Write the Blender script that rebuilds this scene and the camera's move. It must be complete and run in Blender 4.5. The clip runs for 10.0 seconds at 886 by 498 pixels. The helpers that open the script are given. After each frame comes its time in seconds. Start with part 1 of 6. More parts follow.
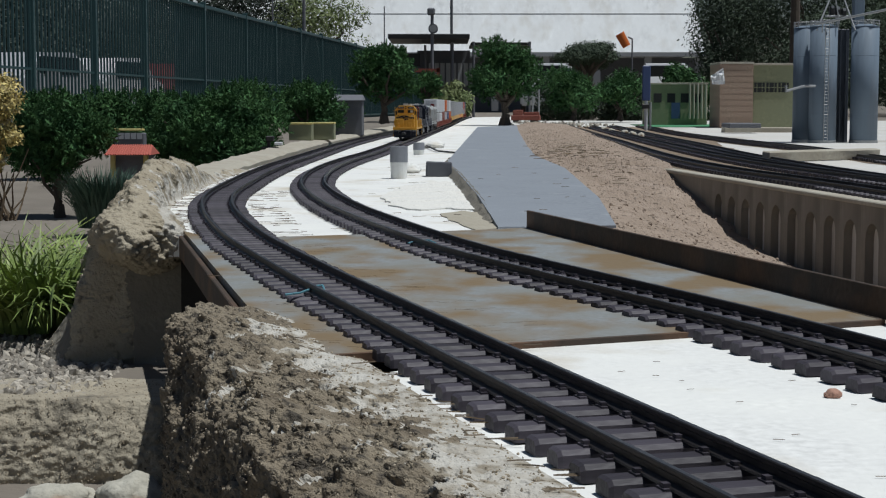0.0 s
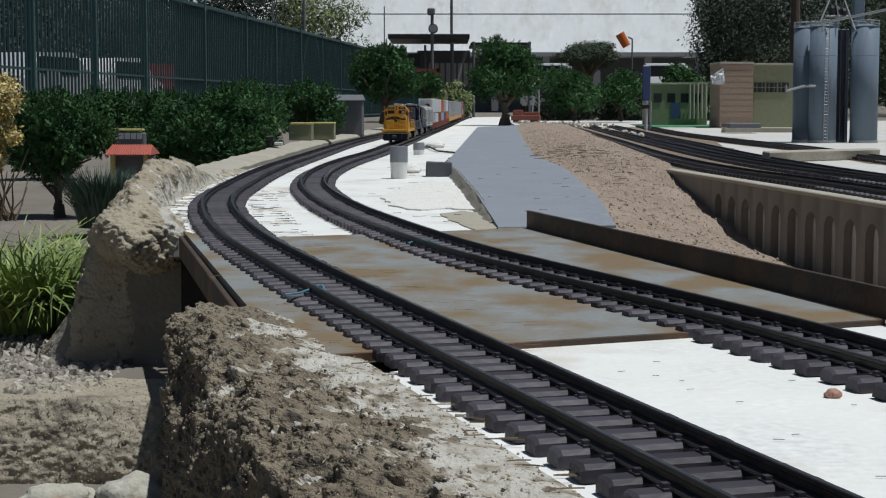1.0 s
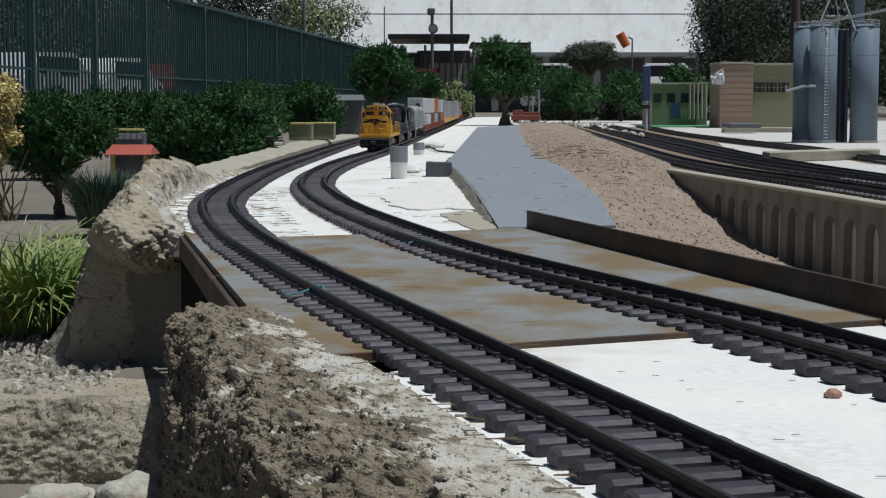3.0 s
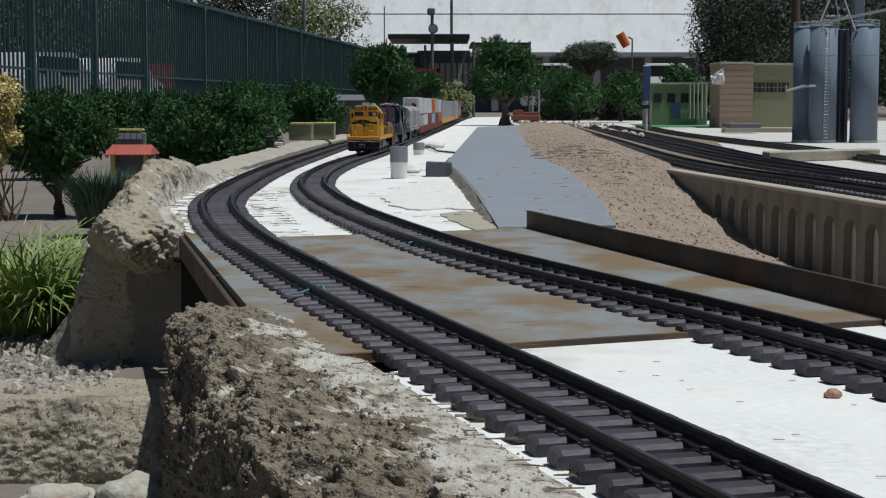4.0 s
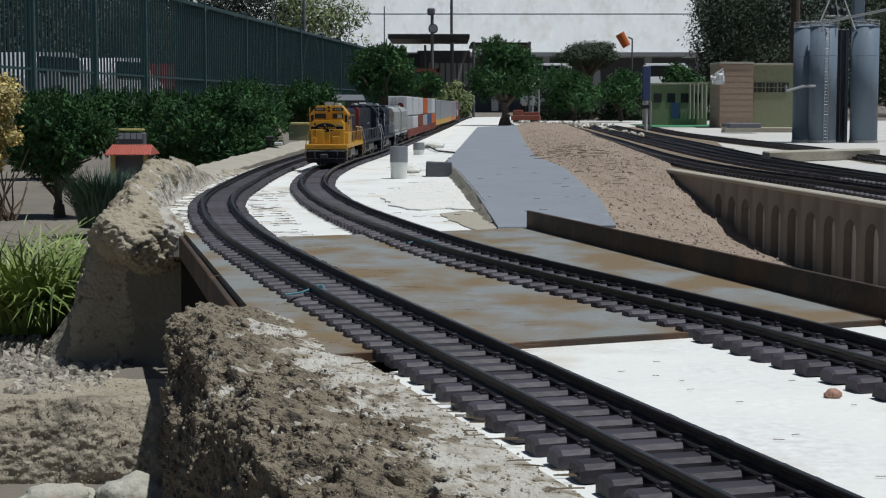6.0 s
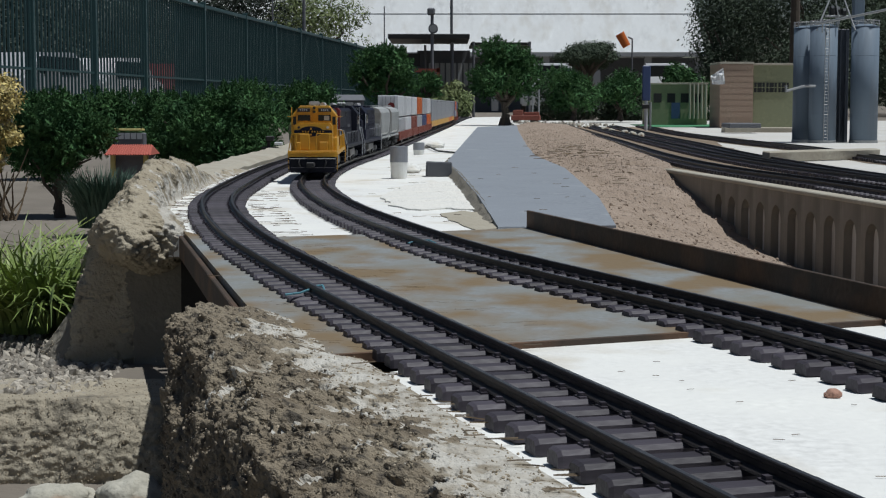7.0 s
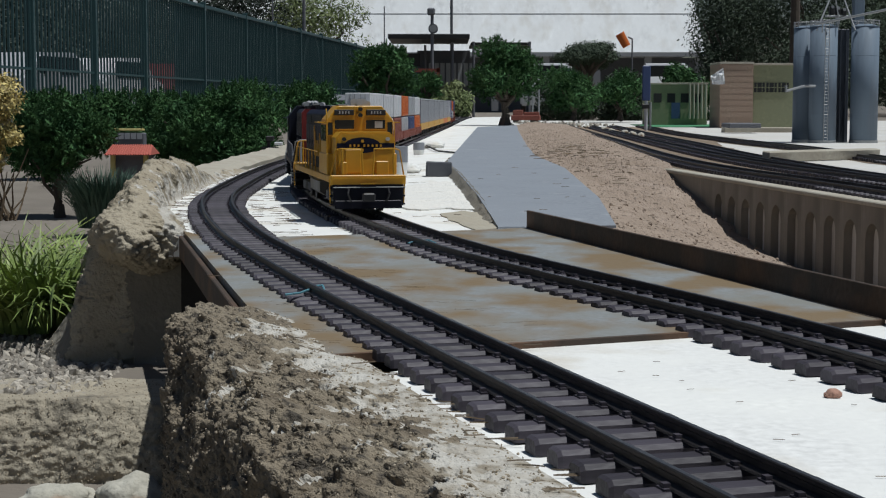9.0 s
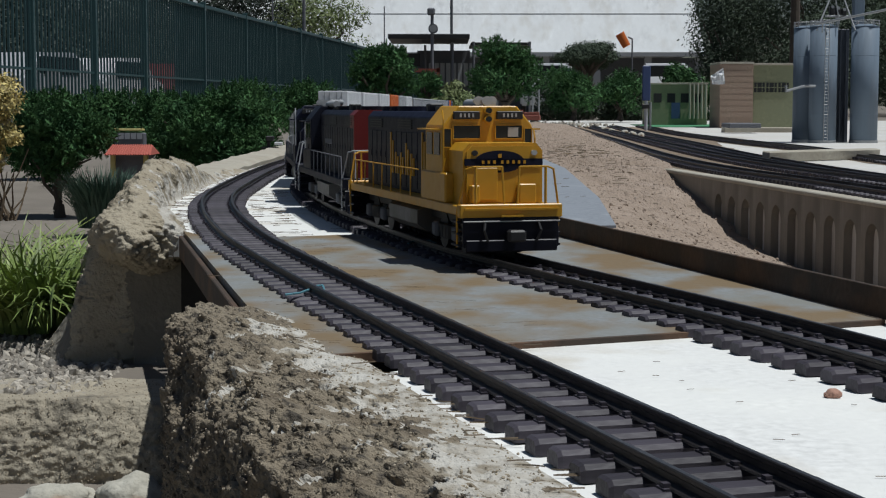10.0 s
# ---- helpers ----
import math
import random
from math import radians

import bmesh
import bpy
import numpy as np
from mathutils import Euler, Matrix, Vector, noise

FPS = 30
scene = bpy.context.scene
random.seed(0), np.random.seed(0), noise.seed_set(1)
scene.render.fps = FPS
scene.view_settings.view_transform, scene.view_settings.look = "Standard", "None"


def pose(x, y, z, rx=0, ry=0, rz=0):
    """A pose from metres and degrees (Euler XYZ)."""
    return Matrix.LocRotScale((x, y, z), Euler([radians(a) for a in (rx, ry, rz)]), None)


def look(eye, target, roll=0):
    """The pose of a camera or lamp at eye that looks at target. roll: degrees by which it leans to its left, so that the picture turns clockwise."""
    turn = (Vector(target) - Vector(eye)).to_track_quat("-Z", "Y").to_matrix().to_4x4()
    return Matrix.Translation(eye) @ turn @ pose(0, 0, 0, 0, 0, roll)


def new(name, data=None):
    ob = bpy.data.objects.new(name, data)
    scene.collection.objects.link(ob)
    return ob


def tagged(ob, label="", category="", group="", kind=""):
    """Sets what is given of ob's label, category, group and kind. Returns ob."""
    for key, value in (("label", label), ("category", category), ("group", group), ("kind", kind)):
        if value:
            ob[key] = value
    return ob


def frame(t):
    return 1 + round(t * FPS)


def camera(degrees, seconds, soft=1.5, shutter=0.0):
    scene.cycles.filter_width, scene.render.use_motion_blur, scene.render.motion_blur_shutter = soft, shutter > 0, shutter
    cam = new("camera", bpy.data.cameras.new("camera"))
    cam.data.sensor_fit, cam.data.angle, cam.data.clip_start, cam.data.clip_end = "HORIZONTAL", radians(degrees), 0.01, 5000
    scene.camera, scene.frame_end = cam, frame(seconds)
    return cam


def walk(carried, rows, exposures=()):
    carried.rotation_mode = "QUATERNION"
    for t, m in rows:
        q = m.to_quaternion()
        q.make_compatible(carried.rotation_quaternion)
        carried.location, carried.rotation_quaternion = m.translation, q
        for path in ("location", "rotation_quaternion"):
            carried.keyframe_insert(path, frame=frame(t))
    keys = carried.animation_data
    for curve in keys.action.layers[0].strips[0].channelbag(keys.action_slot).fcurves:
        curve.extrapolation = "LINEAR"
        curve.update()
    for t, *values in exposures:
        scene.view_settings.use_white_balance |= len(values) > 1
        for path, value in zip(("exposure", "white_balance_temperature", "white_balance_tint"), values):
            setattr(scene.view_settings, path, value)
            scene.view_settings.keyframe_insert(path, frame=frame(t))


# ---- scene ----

# ---------------------------------------------------------------- camera
cam = camera(30.25, 10.0, soft=1.2)
EYE = (0.0, 0.0, 0.177)
STAND = pose(*EYE, 90 - 5.006, 0, 0)
walk(cam, [(0.0, STAND), (10.0, STAND)], exposures=[(0.0, -0.08, 6120, 6.5), (10.0, -0.08, 6120, 6.5)])

# ---------------------------------------------------------------- light
TO_SUN = Vector((0.285, -0.08, 0.93)).normalized()
world = bpy.data.worlds.new("sky")
scene.world = world
world.use_nodes = True
wn = world.node_tree.nodes
sky = wn.new("ShaderNodeTexSky")
sky.sky_type = "NISHITA"
sky.sun_disc = False
sky.sun_elevation = math.asin(TO_SUN.z)
sky.sun_rotation = math.atan2(TO_SUN.x, TO_SUN.y)
wn["Background"].inputs["Strength"].default_value = 0.032
world.node_tree.links.new(sky.outputs[0], wn["Background"].inputs["Color"])
sun = new("sun", bpy.data.lights.new("sun", "SUN"))
sun.data.energy, sun.data.angle, sun.data.color = 3.7, radians(0.53), (1.0, 0.97, 0.93)
sun.matrix_world = look(TO_SUN * 50, (0, 0, 0))


# ---------------------------------------------------------------- materials
def mat(name, c1, c2=None, scale=20.0, rough=0.7, metal=0.0, bump=0.0, fine=6.0, spread=0.5, vary=0.0, island=False,
        stain=None, stain_scale=3.0, stain_low=0.5, stain_high=0.65, stretch=(1, 1, 1), spec=0.5):
    """A surface of two colours mixed by noise at two scales, with relief, stains and a change from piece to piece."""
    m = bpy.data.materials.new(name)
    m.use_nodes = True
    n, l = m.node_tree.nodes, m.node_tree.links
    b = n["Principled BSDF"]
    b.inputs["Roughness"].default_value = rough
    b.inputs["Metallic"].default_value = metal
    b.inputs["Specular IOR Level"].default_value = spec
    c2 = c2 or tuple(v * 0.7 for v in c1)
    tc = n.new("ShaderNodeTexCoord")
    mp = n.new("ShaderNodeMapping")
    mp.inputs["Scale"].default_value = stretch
    l.new(tc.outputs["Object"], mp.inputs["Vector"])

    def noise_node(sc, detail):
        t = n.new("ShaderNodeTexNoise")
        t.inputs["Scale"].default_value = sc
        t.inputs["Detail"].default_value = detail
        l.new(mp.outputs[0], t.inputs["Vector"])
        return t

    def ramp(src, lo, hi):
        r = n.new("ShaderNodeMapRange")
        r.inputs["From Min"].default_value, r.inputs["From Max"].default_value = lo, hi
        l.new(src, r.inputs["Value"])
        return r.outputs[0]

    def blend(f, a, c):
        x = n.new("ShaderNodeMix")
        x.data_type = "RGBA"
        l.new(f, x.inputs["Factor"])
        for k, v in ((6, a), (7, c)):
            if isinstance(v, tuple):
                x.inputs[k].default_value = (*v, 1)
            else:
                l.new(v, x.inputs[k])
        return x.outputs[2]

    big, small = noise_node(scale, 4), noise_node(scale * fine, 3)
    half = spread * 0.5
    f1 = ramp(big.outputs[0], 0.5 - half * 0.6, 0.5 + half * 0.6)
    col = blend(f1, c1, c2)
    f2 = ramp(small.outputs[0], 0.3, 0.7)
    col = blend(f2, col, blend(f1, tuple(v * 0.75 for v in c1), tuple(min(1, v * 1.2) for v in c2)))
    if stain:
        col = blend(ramp(noise_node(stain_scale, 5).outputs[0], stain_low, stain_high), col, stain)
    if vary:
        src = n.new("ShaderNodeNewGeometry").outputs["Random Per Island"] if island else n.new("ShaderNodeObjectInfo").outputs["Random"]
        hs = n.new("ShaderNodeHueSaturation")
        r = n.new("ShaderNodeMapRange")
        r.inputs["To Min"].default_value, r.inputs["To Max"].default_value = 1 - vary, 1 + vary
        l.new(src, r.inputs["Value"])
        l.new(r.outputs[0], hs.inputs["Value"])
        l.new(col, hs.inputs["Color"])
        col = hs.outputs[0]
    l.new(col, b.inputs["Base Color"])
    rr = n.new("ShaderNodeMapRange")
    rr.inputs["To Min"].default_value, rr.inputs["To Max"].default_value = max(0.05, rough - 0.12), min(1, rough + 0.12)
    l.new(small.outputs[0], rr.inputs["Value"])
    l.new(rr.outputs[0], b.inputs["Roughness"])
    if bump:
        bp = n.new("ShaderNodeBump")
        bp.inputs["Strength"].default_value = 0.7
        bp.inputs["Distance"].default_value = bump
        ad = n.new("ShaderNodeMath")
        l.new(big.outputs[0], ad.inputs[0])
        l.new(small.outputs[0], ad.inputs[1])
        l.new(ad.outputs[0], bp.inputs["Height"])
        l.new(bp.outputs[0], b.inputs["Normal"])
    return m


WHITE_DECK = mat("white_painted_concrete", (0.80, 0.80, 0.78), (0.70, 0.70, 0.67), 9, 0.8, bump=0.0012, fine=14, spread=0.6,
                 stain=(0.57, 0.53, 0.45), stain_scale=7, stain_low=0.53, stain_high=0.70)
YARD_DECK = mat("yard_concrete", (0.66, 0.655, 0.63), (0.50, 0.48, 0.44), 2.5, 0.9, bump=0.003, fine=20,
                stain=(0.30, 0.255, 0.20), stain_scale=1.6, stain_low=0.58, stain_high=0.72)
YARD_DIRT = mat("brown_yard_dirt", (0.25, 0.19, 0.135), (0.16, 0.12, 0.085), 7, 0.95, bump=0.008, fine=12,
                stain=(0.36, 0.31, 0.25), stain_scale=11, stain_low=0.58, stain_high=0.72)
STEEL_PLATE = mat("weathered_steel_plate", (0.275, 0.30, 0.32), (0.185, 0.18, 0.155), 16, 0.7, bump=0.0005, fine=9, spread=0.9,
                  stain=(0.19, 0.14, 0.082), stain_scale=10, stain_low=0.41, stain_high=0.60, stretch=(1.25, 0.8, 1.0), spec=0.3)
RUST = mat("rusty_steel", (0.085, 0.058, 0.042), (0.05, 0.038, 0.03), 30, 0.75, 0.2, bump=0.0006, stain=(0.13, 0.075, 0.045), stain_scale=12)
ROAD_GREY = mat("grey_painted_roadbed", (0.25, 0.272, 0.305), (0.215, 0.235, 0.265), 6, 0.7, bump=0.001, fine=22,
                stain=(0.33, 0.35, 0.38), stain_scale=13, stain_low=0.62, stain_high=0.80)
# dark specks put the shade of small pits into the colour
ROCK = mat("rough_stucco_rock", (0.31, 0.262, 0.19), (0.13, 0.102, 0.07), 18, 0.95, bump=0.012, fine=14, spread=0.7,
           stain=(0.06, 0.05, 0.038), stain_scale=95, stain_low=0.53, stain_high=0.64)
SANDY = mat("sandy_stucco_rock", (0.46, 0.405, 0.305), (0.27, 0.23, 0.165), 14, 0.95, bump=0.008, fine=14, spread=0.7,
            stain=(0.15, 0.125, 0.09), stain_scale=60, stain_low=0.58, stain_high=0.70)
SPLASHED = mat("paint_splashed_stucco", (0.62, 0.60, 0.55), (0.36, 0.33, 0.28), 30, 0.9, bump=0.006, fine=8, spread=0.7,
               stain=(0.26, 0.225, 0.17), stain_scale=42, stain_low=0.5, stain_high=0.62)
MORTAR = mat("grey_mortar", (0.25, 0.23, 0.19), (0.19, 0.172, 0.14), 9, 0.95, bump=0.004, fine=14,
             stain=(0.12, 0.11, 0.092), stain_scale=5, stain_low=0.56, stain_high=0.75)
# MORTAR brightened for the step; the sun on its face is put into colour
STEP_MORTAR = mat("sandy_mortar", (0.42, 0.375, 0.29), (0.28, 0.245, 0.185), 12, 0.95, bump=0.008, fine=9,
                  stain=(0.13, 0.115, 0.09), stain_scale=14, stain_low=0.58, stain_high=0.68)
# near-black: the deep shade under the bridge is put into this colour
UNDER_SHADE = mat("damp_dark_soil", (0.018, 0.016, 0.014), (0.012, 0.011, 0.010), 8, 0.95)
KERB = mat("kerb_concrete", (0.46, 0.43, 0.36), (0.32, 0.29, 0.235), 8, 0.95, bump=0.003, fine=10)
DIRT = mat("reddish_dirt", (0.41, 0.325, 0.26), (0.24, 0.185, 0.14), 9, 0.95, bump=0.008, fine=22, spread=0.8,
           stain=(0.17, 0.13, 0.10), stain_scale=70, stain_low=0.58, stain_high=0.70)
BALLAST = mat("brown_ballast", (0.21, 0.155, 0.105), (0.11, 0.085, 0.06), 14, 0.95, bump=0.006, fine=10)
EARTH = mat("garden_earth", (0.235, 0.205, 0.17), (0.14, 0.122, 0.10), 2.5, 0.95, bump=0.004, fine=25)
GRAVEL = mat("gravel_stone", (0.44, 0.40, 0.34), (0.22, 0.20, 0.17), 60, 0.9, bump=0.001, vary=0.45, island=True)
ARCH_WALL = mat("cast_concrete_wall", (0.29, 0.265, 0.225), (0.21, 0.19, 0.16), 8, 0.9, bump=0.002,
                stain=(0.13, 0.12, 0.10), stain_scale=5, stain_low=0.55, stain_high=0.75, stretch=(1.5, 1.5, 0.5))
TIE = mat("dark_plastic_tie", (0.066, 0.059, 0.073), (0.044, 0.039, 0.048), 60, 0.56, bump=0.0005, vary=0.4, spec=0.26, stretch=(0.3, 1, 1),
          stain=(0.12, 0.10, 0.085), stain_scale=28, stain_low=0.60, stain_high=0.75)
RAIL = mat("weathered_brass_rail", (0.045, 0.038, 0.035), (0.03, 0.026, 0.025), 40, 0.42, 0.5, bump=0.0002)
RAILFOOT = mat("worn_rail_foot", (0.10, 0.095, 0.095), (0.06, 0.056, 0.056), 40, 0.5, 0.3)
RAILTOP = mat("worn_rail_head", (0.16, 0.15, 0.15), (0.10, 0.09, 0.09), 40, 0.32, 0.8)
LEAF = mat("juniper_leaf", (0.072, 0.152, 0.052), (0.036, 0.088, 0.036), 11, 0.85, vary=0.45, island=True, spec=0.15)
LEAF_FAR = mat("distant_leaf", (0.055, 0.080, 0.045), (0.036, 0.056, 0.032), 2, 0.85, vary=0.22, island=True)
# LEAF_FAR darkened: the shade behind the fence is put into the leaf colour
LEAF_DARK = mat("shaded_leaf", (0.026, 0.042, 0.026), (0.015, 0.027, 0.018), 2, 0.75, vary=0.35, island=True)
LEAF_LIGHT = mat("pale_green_leaf", (0.20, 0.24, 0.09), (0.12, 0.16, 0.06), 2, 0.7, vary=0.4, island=True)
LEAF_YELLOW = mat("yellow_leaf", (0.58, 0.47, 0.17), (0.40, 0.32, 0.11), 12, 0.65, vary=0.5, island=True)
BLADE = mat("grass_blade", (0.27, 0.33, 0.085), (0.13, 0.19, 0.05), 8, 0.55, vary=0.5, island=True)
BLADE_BLUE = mat("bluish_grass_blade", (0.07, 0.125, 0.085), (0.045, 0.085, 0.06), 8, 0.6, vary=0.4, island=True)
STRAW = mat("dry_twig", (0.17, 0.12, 0.07), (0.08, 0.06, 0.04), 30, 0.8, vary=0.5, island=True)
BARK = mat("tree_bark", (0.12, 0.095, 0.075), (0.06, 0.05, 0.04), 30, 0.9, bump=0.004, stretch=(1, 1, 0.3))
YELLOW = mat("deep_yellow_paint", (0.56, 0.295, 0.018), (0.49, 0.255, 0.015), 12, 0.42, stain=(0.40, 0.21, 0.03), stain_scale=16, stain_low=0.6, stain_high=0.8)
NAVY = mat("navy_paint", (0.014, 0.016, 0.034), (0.009, 0.010, 0.022), 14, 0.5, spec=0.15, stain=(0.03, 0.03, 0.035), stain_scale=20, stain_low=0.62, stain_high=0.8)
# silver tank darkened to grey: its shaded look is put into the colour
TANK = mat("dusty_tank_grey", (0.20, 0.195, 0.19), (0.13, 0.125, 0.12), 18, 0.55, 0.2, stain=(0.09, 0.08, 0.07), stain_scale=14, stain_low=0.5, stain_high=0.7)
PILOT = mat("sooty_navy_paint", (0.007, 0.008, 0.016), (0.005, 0.005, 0.010), 14, 0.45, spec=0.2)
TRUCK = mat("dusty_truck_grey", (0.05, 0.048, 0.046), (0.025, 0.024, 0.024), 40, 0.55, 0.2, bump=0.0006, stain=(0.12, 0.105, 0.09), stain_scale=30, stain_low=0.52, stain_high=0.7)
CHARCOAL = mat("dark_grey_paint", (0.014, 0.016, 0.028), (0.010, 0.011, 0.018), 14, 0.5, spec=0.15, stain=(0.03, 0.03, 0.035), stain_scale=18, stain_low=0.62, stain_high=0.8)
SCARLET = mat("scarlet_paint", (0.17, 0.014, 0.013), (0.13, 0.011, 0.010), 14, 0.45)
BLACK = mat("dull_black", (0.018, 0.018, 0.02), (0.012, 0.012, 0.013), 40, 0.55)
GLASS = mat("dark_glazing", (0.02, 0.024, 0.03), (0.015, 0.018, 0.02), 8, 0.08)
SILVER = mat("silver_paint", (0.52, 0.52, 0.52), (0.42, 0.42, 0.42), 20, 0.4, 0.3, stain=(0.2, 0.18, 0.16), stain_scale=15, stain_low=0.55, stain_high=0.75)
HOPPER = mat("hopper_grey_paint", (0.42, 0.43, 0.43), (0.34, 0.35, 0.35), 9, 0.5, stain=(0.22, 0.20, 0.18), stain_scale=8, stain_low=0.55, stain_high=0.75)
WHITE = mat("white_paint", (0.66, 0.67, 0.69), (0.55, 0.56, 0.58), 5, 0.5, stain=(0.5, 0.5, 0.5), stain_scale=9, stain_low=0.6, stain_high=0.8)
LIGHTGREY = mat("light_grey_paint", (0.45, 0.46, 0.48), (0.36, 0.37, 0.39), 6, 0.5)
ORANGE = mat("orange_paint", (0.62, 0.15, 0.025), (0.5, 0.12, 0.02), 6, 0.5)
BLUE = mat("blue_paint", (0.05, 0.08, 0.20), (0.035, 0.06, 0.15), 6, 0.5)
MAROON = mat("oxide_red_paint", (0.26, 0.075, 0.05), (0.19, 0.055, 0.04), 9, 0.6)
RACK = mat("galvanised_slat", (0.33, 0.34, 0.37), (0.25, 0.26, 0.29), 12, 0.5, 0.3)
SILO = mat("silo_blue_grey", (0.165, 0.21, 0.265), (0.13, 0.168, 0.215), 5, 0.62, 0.0, spec=0.25, stain=(0.15, 0.17, 0.2), stain_scale=6, stain_low=0.55, stain_high=0.75, stretch=(2, 2, 0.25))
CASING = mat("dark_slate_paint", (0.045, 0.055, 0.075), (0.03, 0.037, 0.05), 8, 0.6)
GALV = mat("galvanised_steel", (0.42, 0.43, 0.44), (0.3, 0.31, 0.32), 20, 0.45, 0.6)
FENCE = mat("green_fence_paint", (0.030, 0.080, 0.086), (0.020, 0.056, 0.062), 4, 0.5)
MESH = mat("green_shade_cloth", (0.011, 0.038, 0.046), (0.008, 0.026, 0.033), 1.2, 0.85, stretch=(1, 1, 0.2))
TENT = mat("white_corrugated_sheet", (0.74, 0.76, 0.77), (0.66, 0.68, 0.69), 0.5, 0.65, stain=(0.55, 0.54, 0.51), stain_scale=0.9, stain_low=0.52, stain_high=0.85, stretch=(1.6, 1.6, 0.12))
TAN = mat("tan_block_render", (0.36, 0.27, 0.205), (0.29, 0.21, 0.16), 9, 0.9, bump=0.001)
OLIVE = mat("olive_render", (0.25, 0.26, 0.16), (0.20, 0.21, 0.13), 7, 0.9)
GREENMAT = mat("green_ground_paint", (0.07, 0.26, 0.12), (0.05, 0.19, 0.09), 8, 0.85)
TILE_RED = mat("red_roof_tile", (0.46, 0.12, 0.085), (0.36, 0.09, 0.065), 30, 0.75)
CREAM = mat("cream_yellow_paint", (0.58, 0.50, 0.19), (0.48, 0.41, 0.15), 10, 0.7)
SLATE = mat("slate_grey_paint", (0.15, 0.155, 0.175), (0.12, 0.125, 0.14), 10, 0.8)
PINK = mat("pink_stone", (0.45, 0.26, 0.19), (0.34, 0.19, 0.14), 60, 0.9, bump=0.001)
BOULDER = mat("pale_boulder", (0.52, 0.50, 0.43), (0.36, 0.34, 0.28), 22, 0.9, bump=0.004, stain=(0.38, 0.24, 0.15), stain_scale=12, stain_low=0.58, stain_high=0.68)
TWINE = mat("blue_twine", (0.10, 0.26, 0.32), (0.07, 0.19, 0.24), 40, 0.7)
ASPHALT = mat("grey_asphalt", (0.11, 0.11, 0.115), (0.08, 0.08, 0.085), 4, 0.9, bump=0.002)


# ---------------------------------------------------------------- building helpers
def part(name, bm, material, parent=None, label=""):
    """Link a bmesh as one mesh object under a thing or a part."""
    me = bpy.data.meshes.new(name)
    bm.to_mesh(me)
    bm.free()
    me.materials.append(material)
    ob = new(name, me)
    ob.parent = parent
    if label:
        ob["label"] = label
    return ob


def solid(name, verts, faces, material, parent=None, label=""):
    me = bpy.data.meshes.new(name)
    me.from_pydata([tuple(v) for v in verts], [], [tuple(f) for f in faces])
    me.materials.append(material)
    ob = new(name, me)
    ob.parent = parent
    if label:
        ob["label"] = label
    return ob


def again(ob, m, parent=None):
    """Another piece on the same mesh."""
    o = new(ob.name.split(".")[0], ob.data)
    o.parent = parent or ob.parent
    o.matrix_basis = m
    return o


def thing(name, m, label, category, group="", kind=""):
    ob = new(name)
    ob.empty_display_size = 0.05
    ob.matrix_basis = m
    return tagged(ob, label, category, group, kind)


def box(bm, x, y, z, sx, sy, sz, bevel=0.0, m=None):
    """A box about its centre, with rounded edges."""
    r = bmesh.ops.create_cube(bm, size=1.0, matrix=(m or Matrix()) @ Matrix.Translation((x, y, z)) @ Matrix.Diagonal((sx, sy, sz, 1)))
    if bevel:
        edges = list({e for v in r["verts"] for e in v.link_edges})
        bmesh.ops.bevel(bm, geom=edges, offset=bevel, segments=1, affect="EDGES")
    return bm


def boxes(*rows, bevel=0.0):
    bm = bmesh.new()
    for r in rows:
        box(bm, *r, bevel=bevel)
    return bm


def rod(bm, a, b, r, n=8, r2=None):
    a, b = Vector(a), Vector(b)
    d = b - a
    q = d.to_track_quat("Z", "Y").to_matrix().to_4x4()
    bmesh.ops.create_cone(bm, cap_ends=True, segments=n, radius1=r, radius2=r if r2 is None else r2, depth=d.length,
                          matrix=Matrix.Translation((a + b) / 2) @ q)
    return bm


def tube(points, r, n=6):
    bm = bmesh.new()
    for a, b in zip(points[:-1], points[1:]):
        rod(bm, a, b, r, n)
    for p in points[1:-1]:
        bmesh.ops.create_icosphere(bm, subdivisions=1, radius=r, matrix=Matrix.Translation(p))
    return bm


def prism(outline, z0, z1):
    """A slab with that outline in plan."""
    bm = bmesh.new()
    n = len(outline)
    lo = [bm.verts.new((x, y, z0)) for x, y in outline]
    hi = [bm.verts.new((x, y, z1)) for x, y in outline]
    bm.faces.new(hi)
    bm.faces.new(lo[::-1])
    for i in range(n):
        bm.faces.new((lo[i], lo[(i + 1) % n], hi[(i + 1) % n], hi[i]))
    bmesh.ops.recalc_face_normals(bm, faces=bm.faces)
    bmesh.ops.triangulate(bm, faces=[f for f in bm.faces if len(f.verts) > 4])
    return bm


def extrude_profile(profile, y0, y1):
    """A profile of (x, z) carried along y."""
    bm = bmesh.new()
    a = [bm.verts.new((x, y0, z)) for x, z in profile]
    b = [bm.verts.new((x, y1, z)) for x, z in profile]
    n = len(profile)
    bm.faces.new(a)
    bm.faces.new(b[::-1])
    for i in range(n):
        bm.faces.new((a[i], b[i], b[(i + 1) % n], a[(i + 1) % n]))
    bmesh.ops.recalc_face_normals(bm, faces=bm.faces)
    return bm


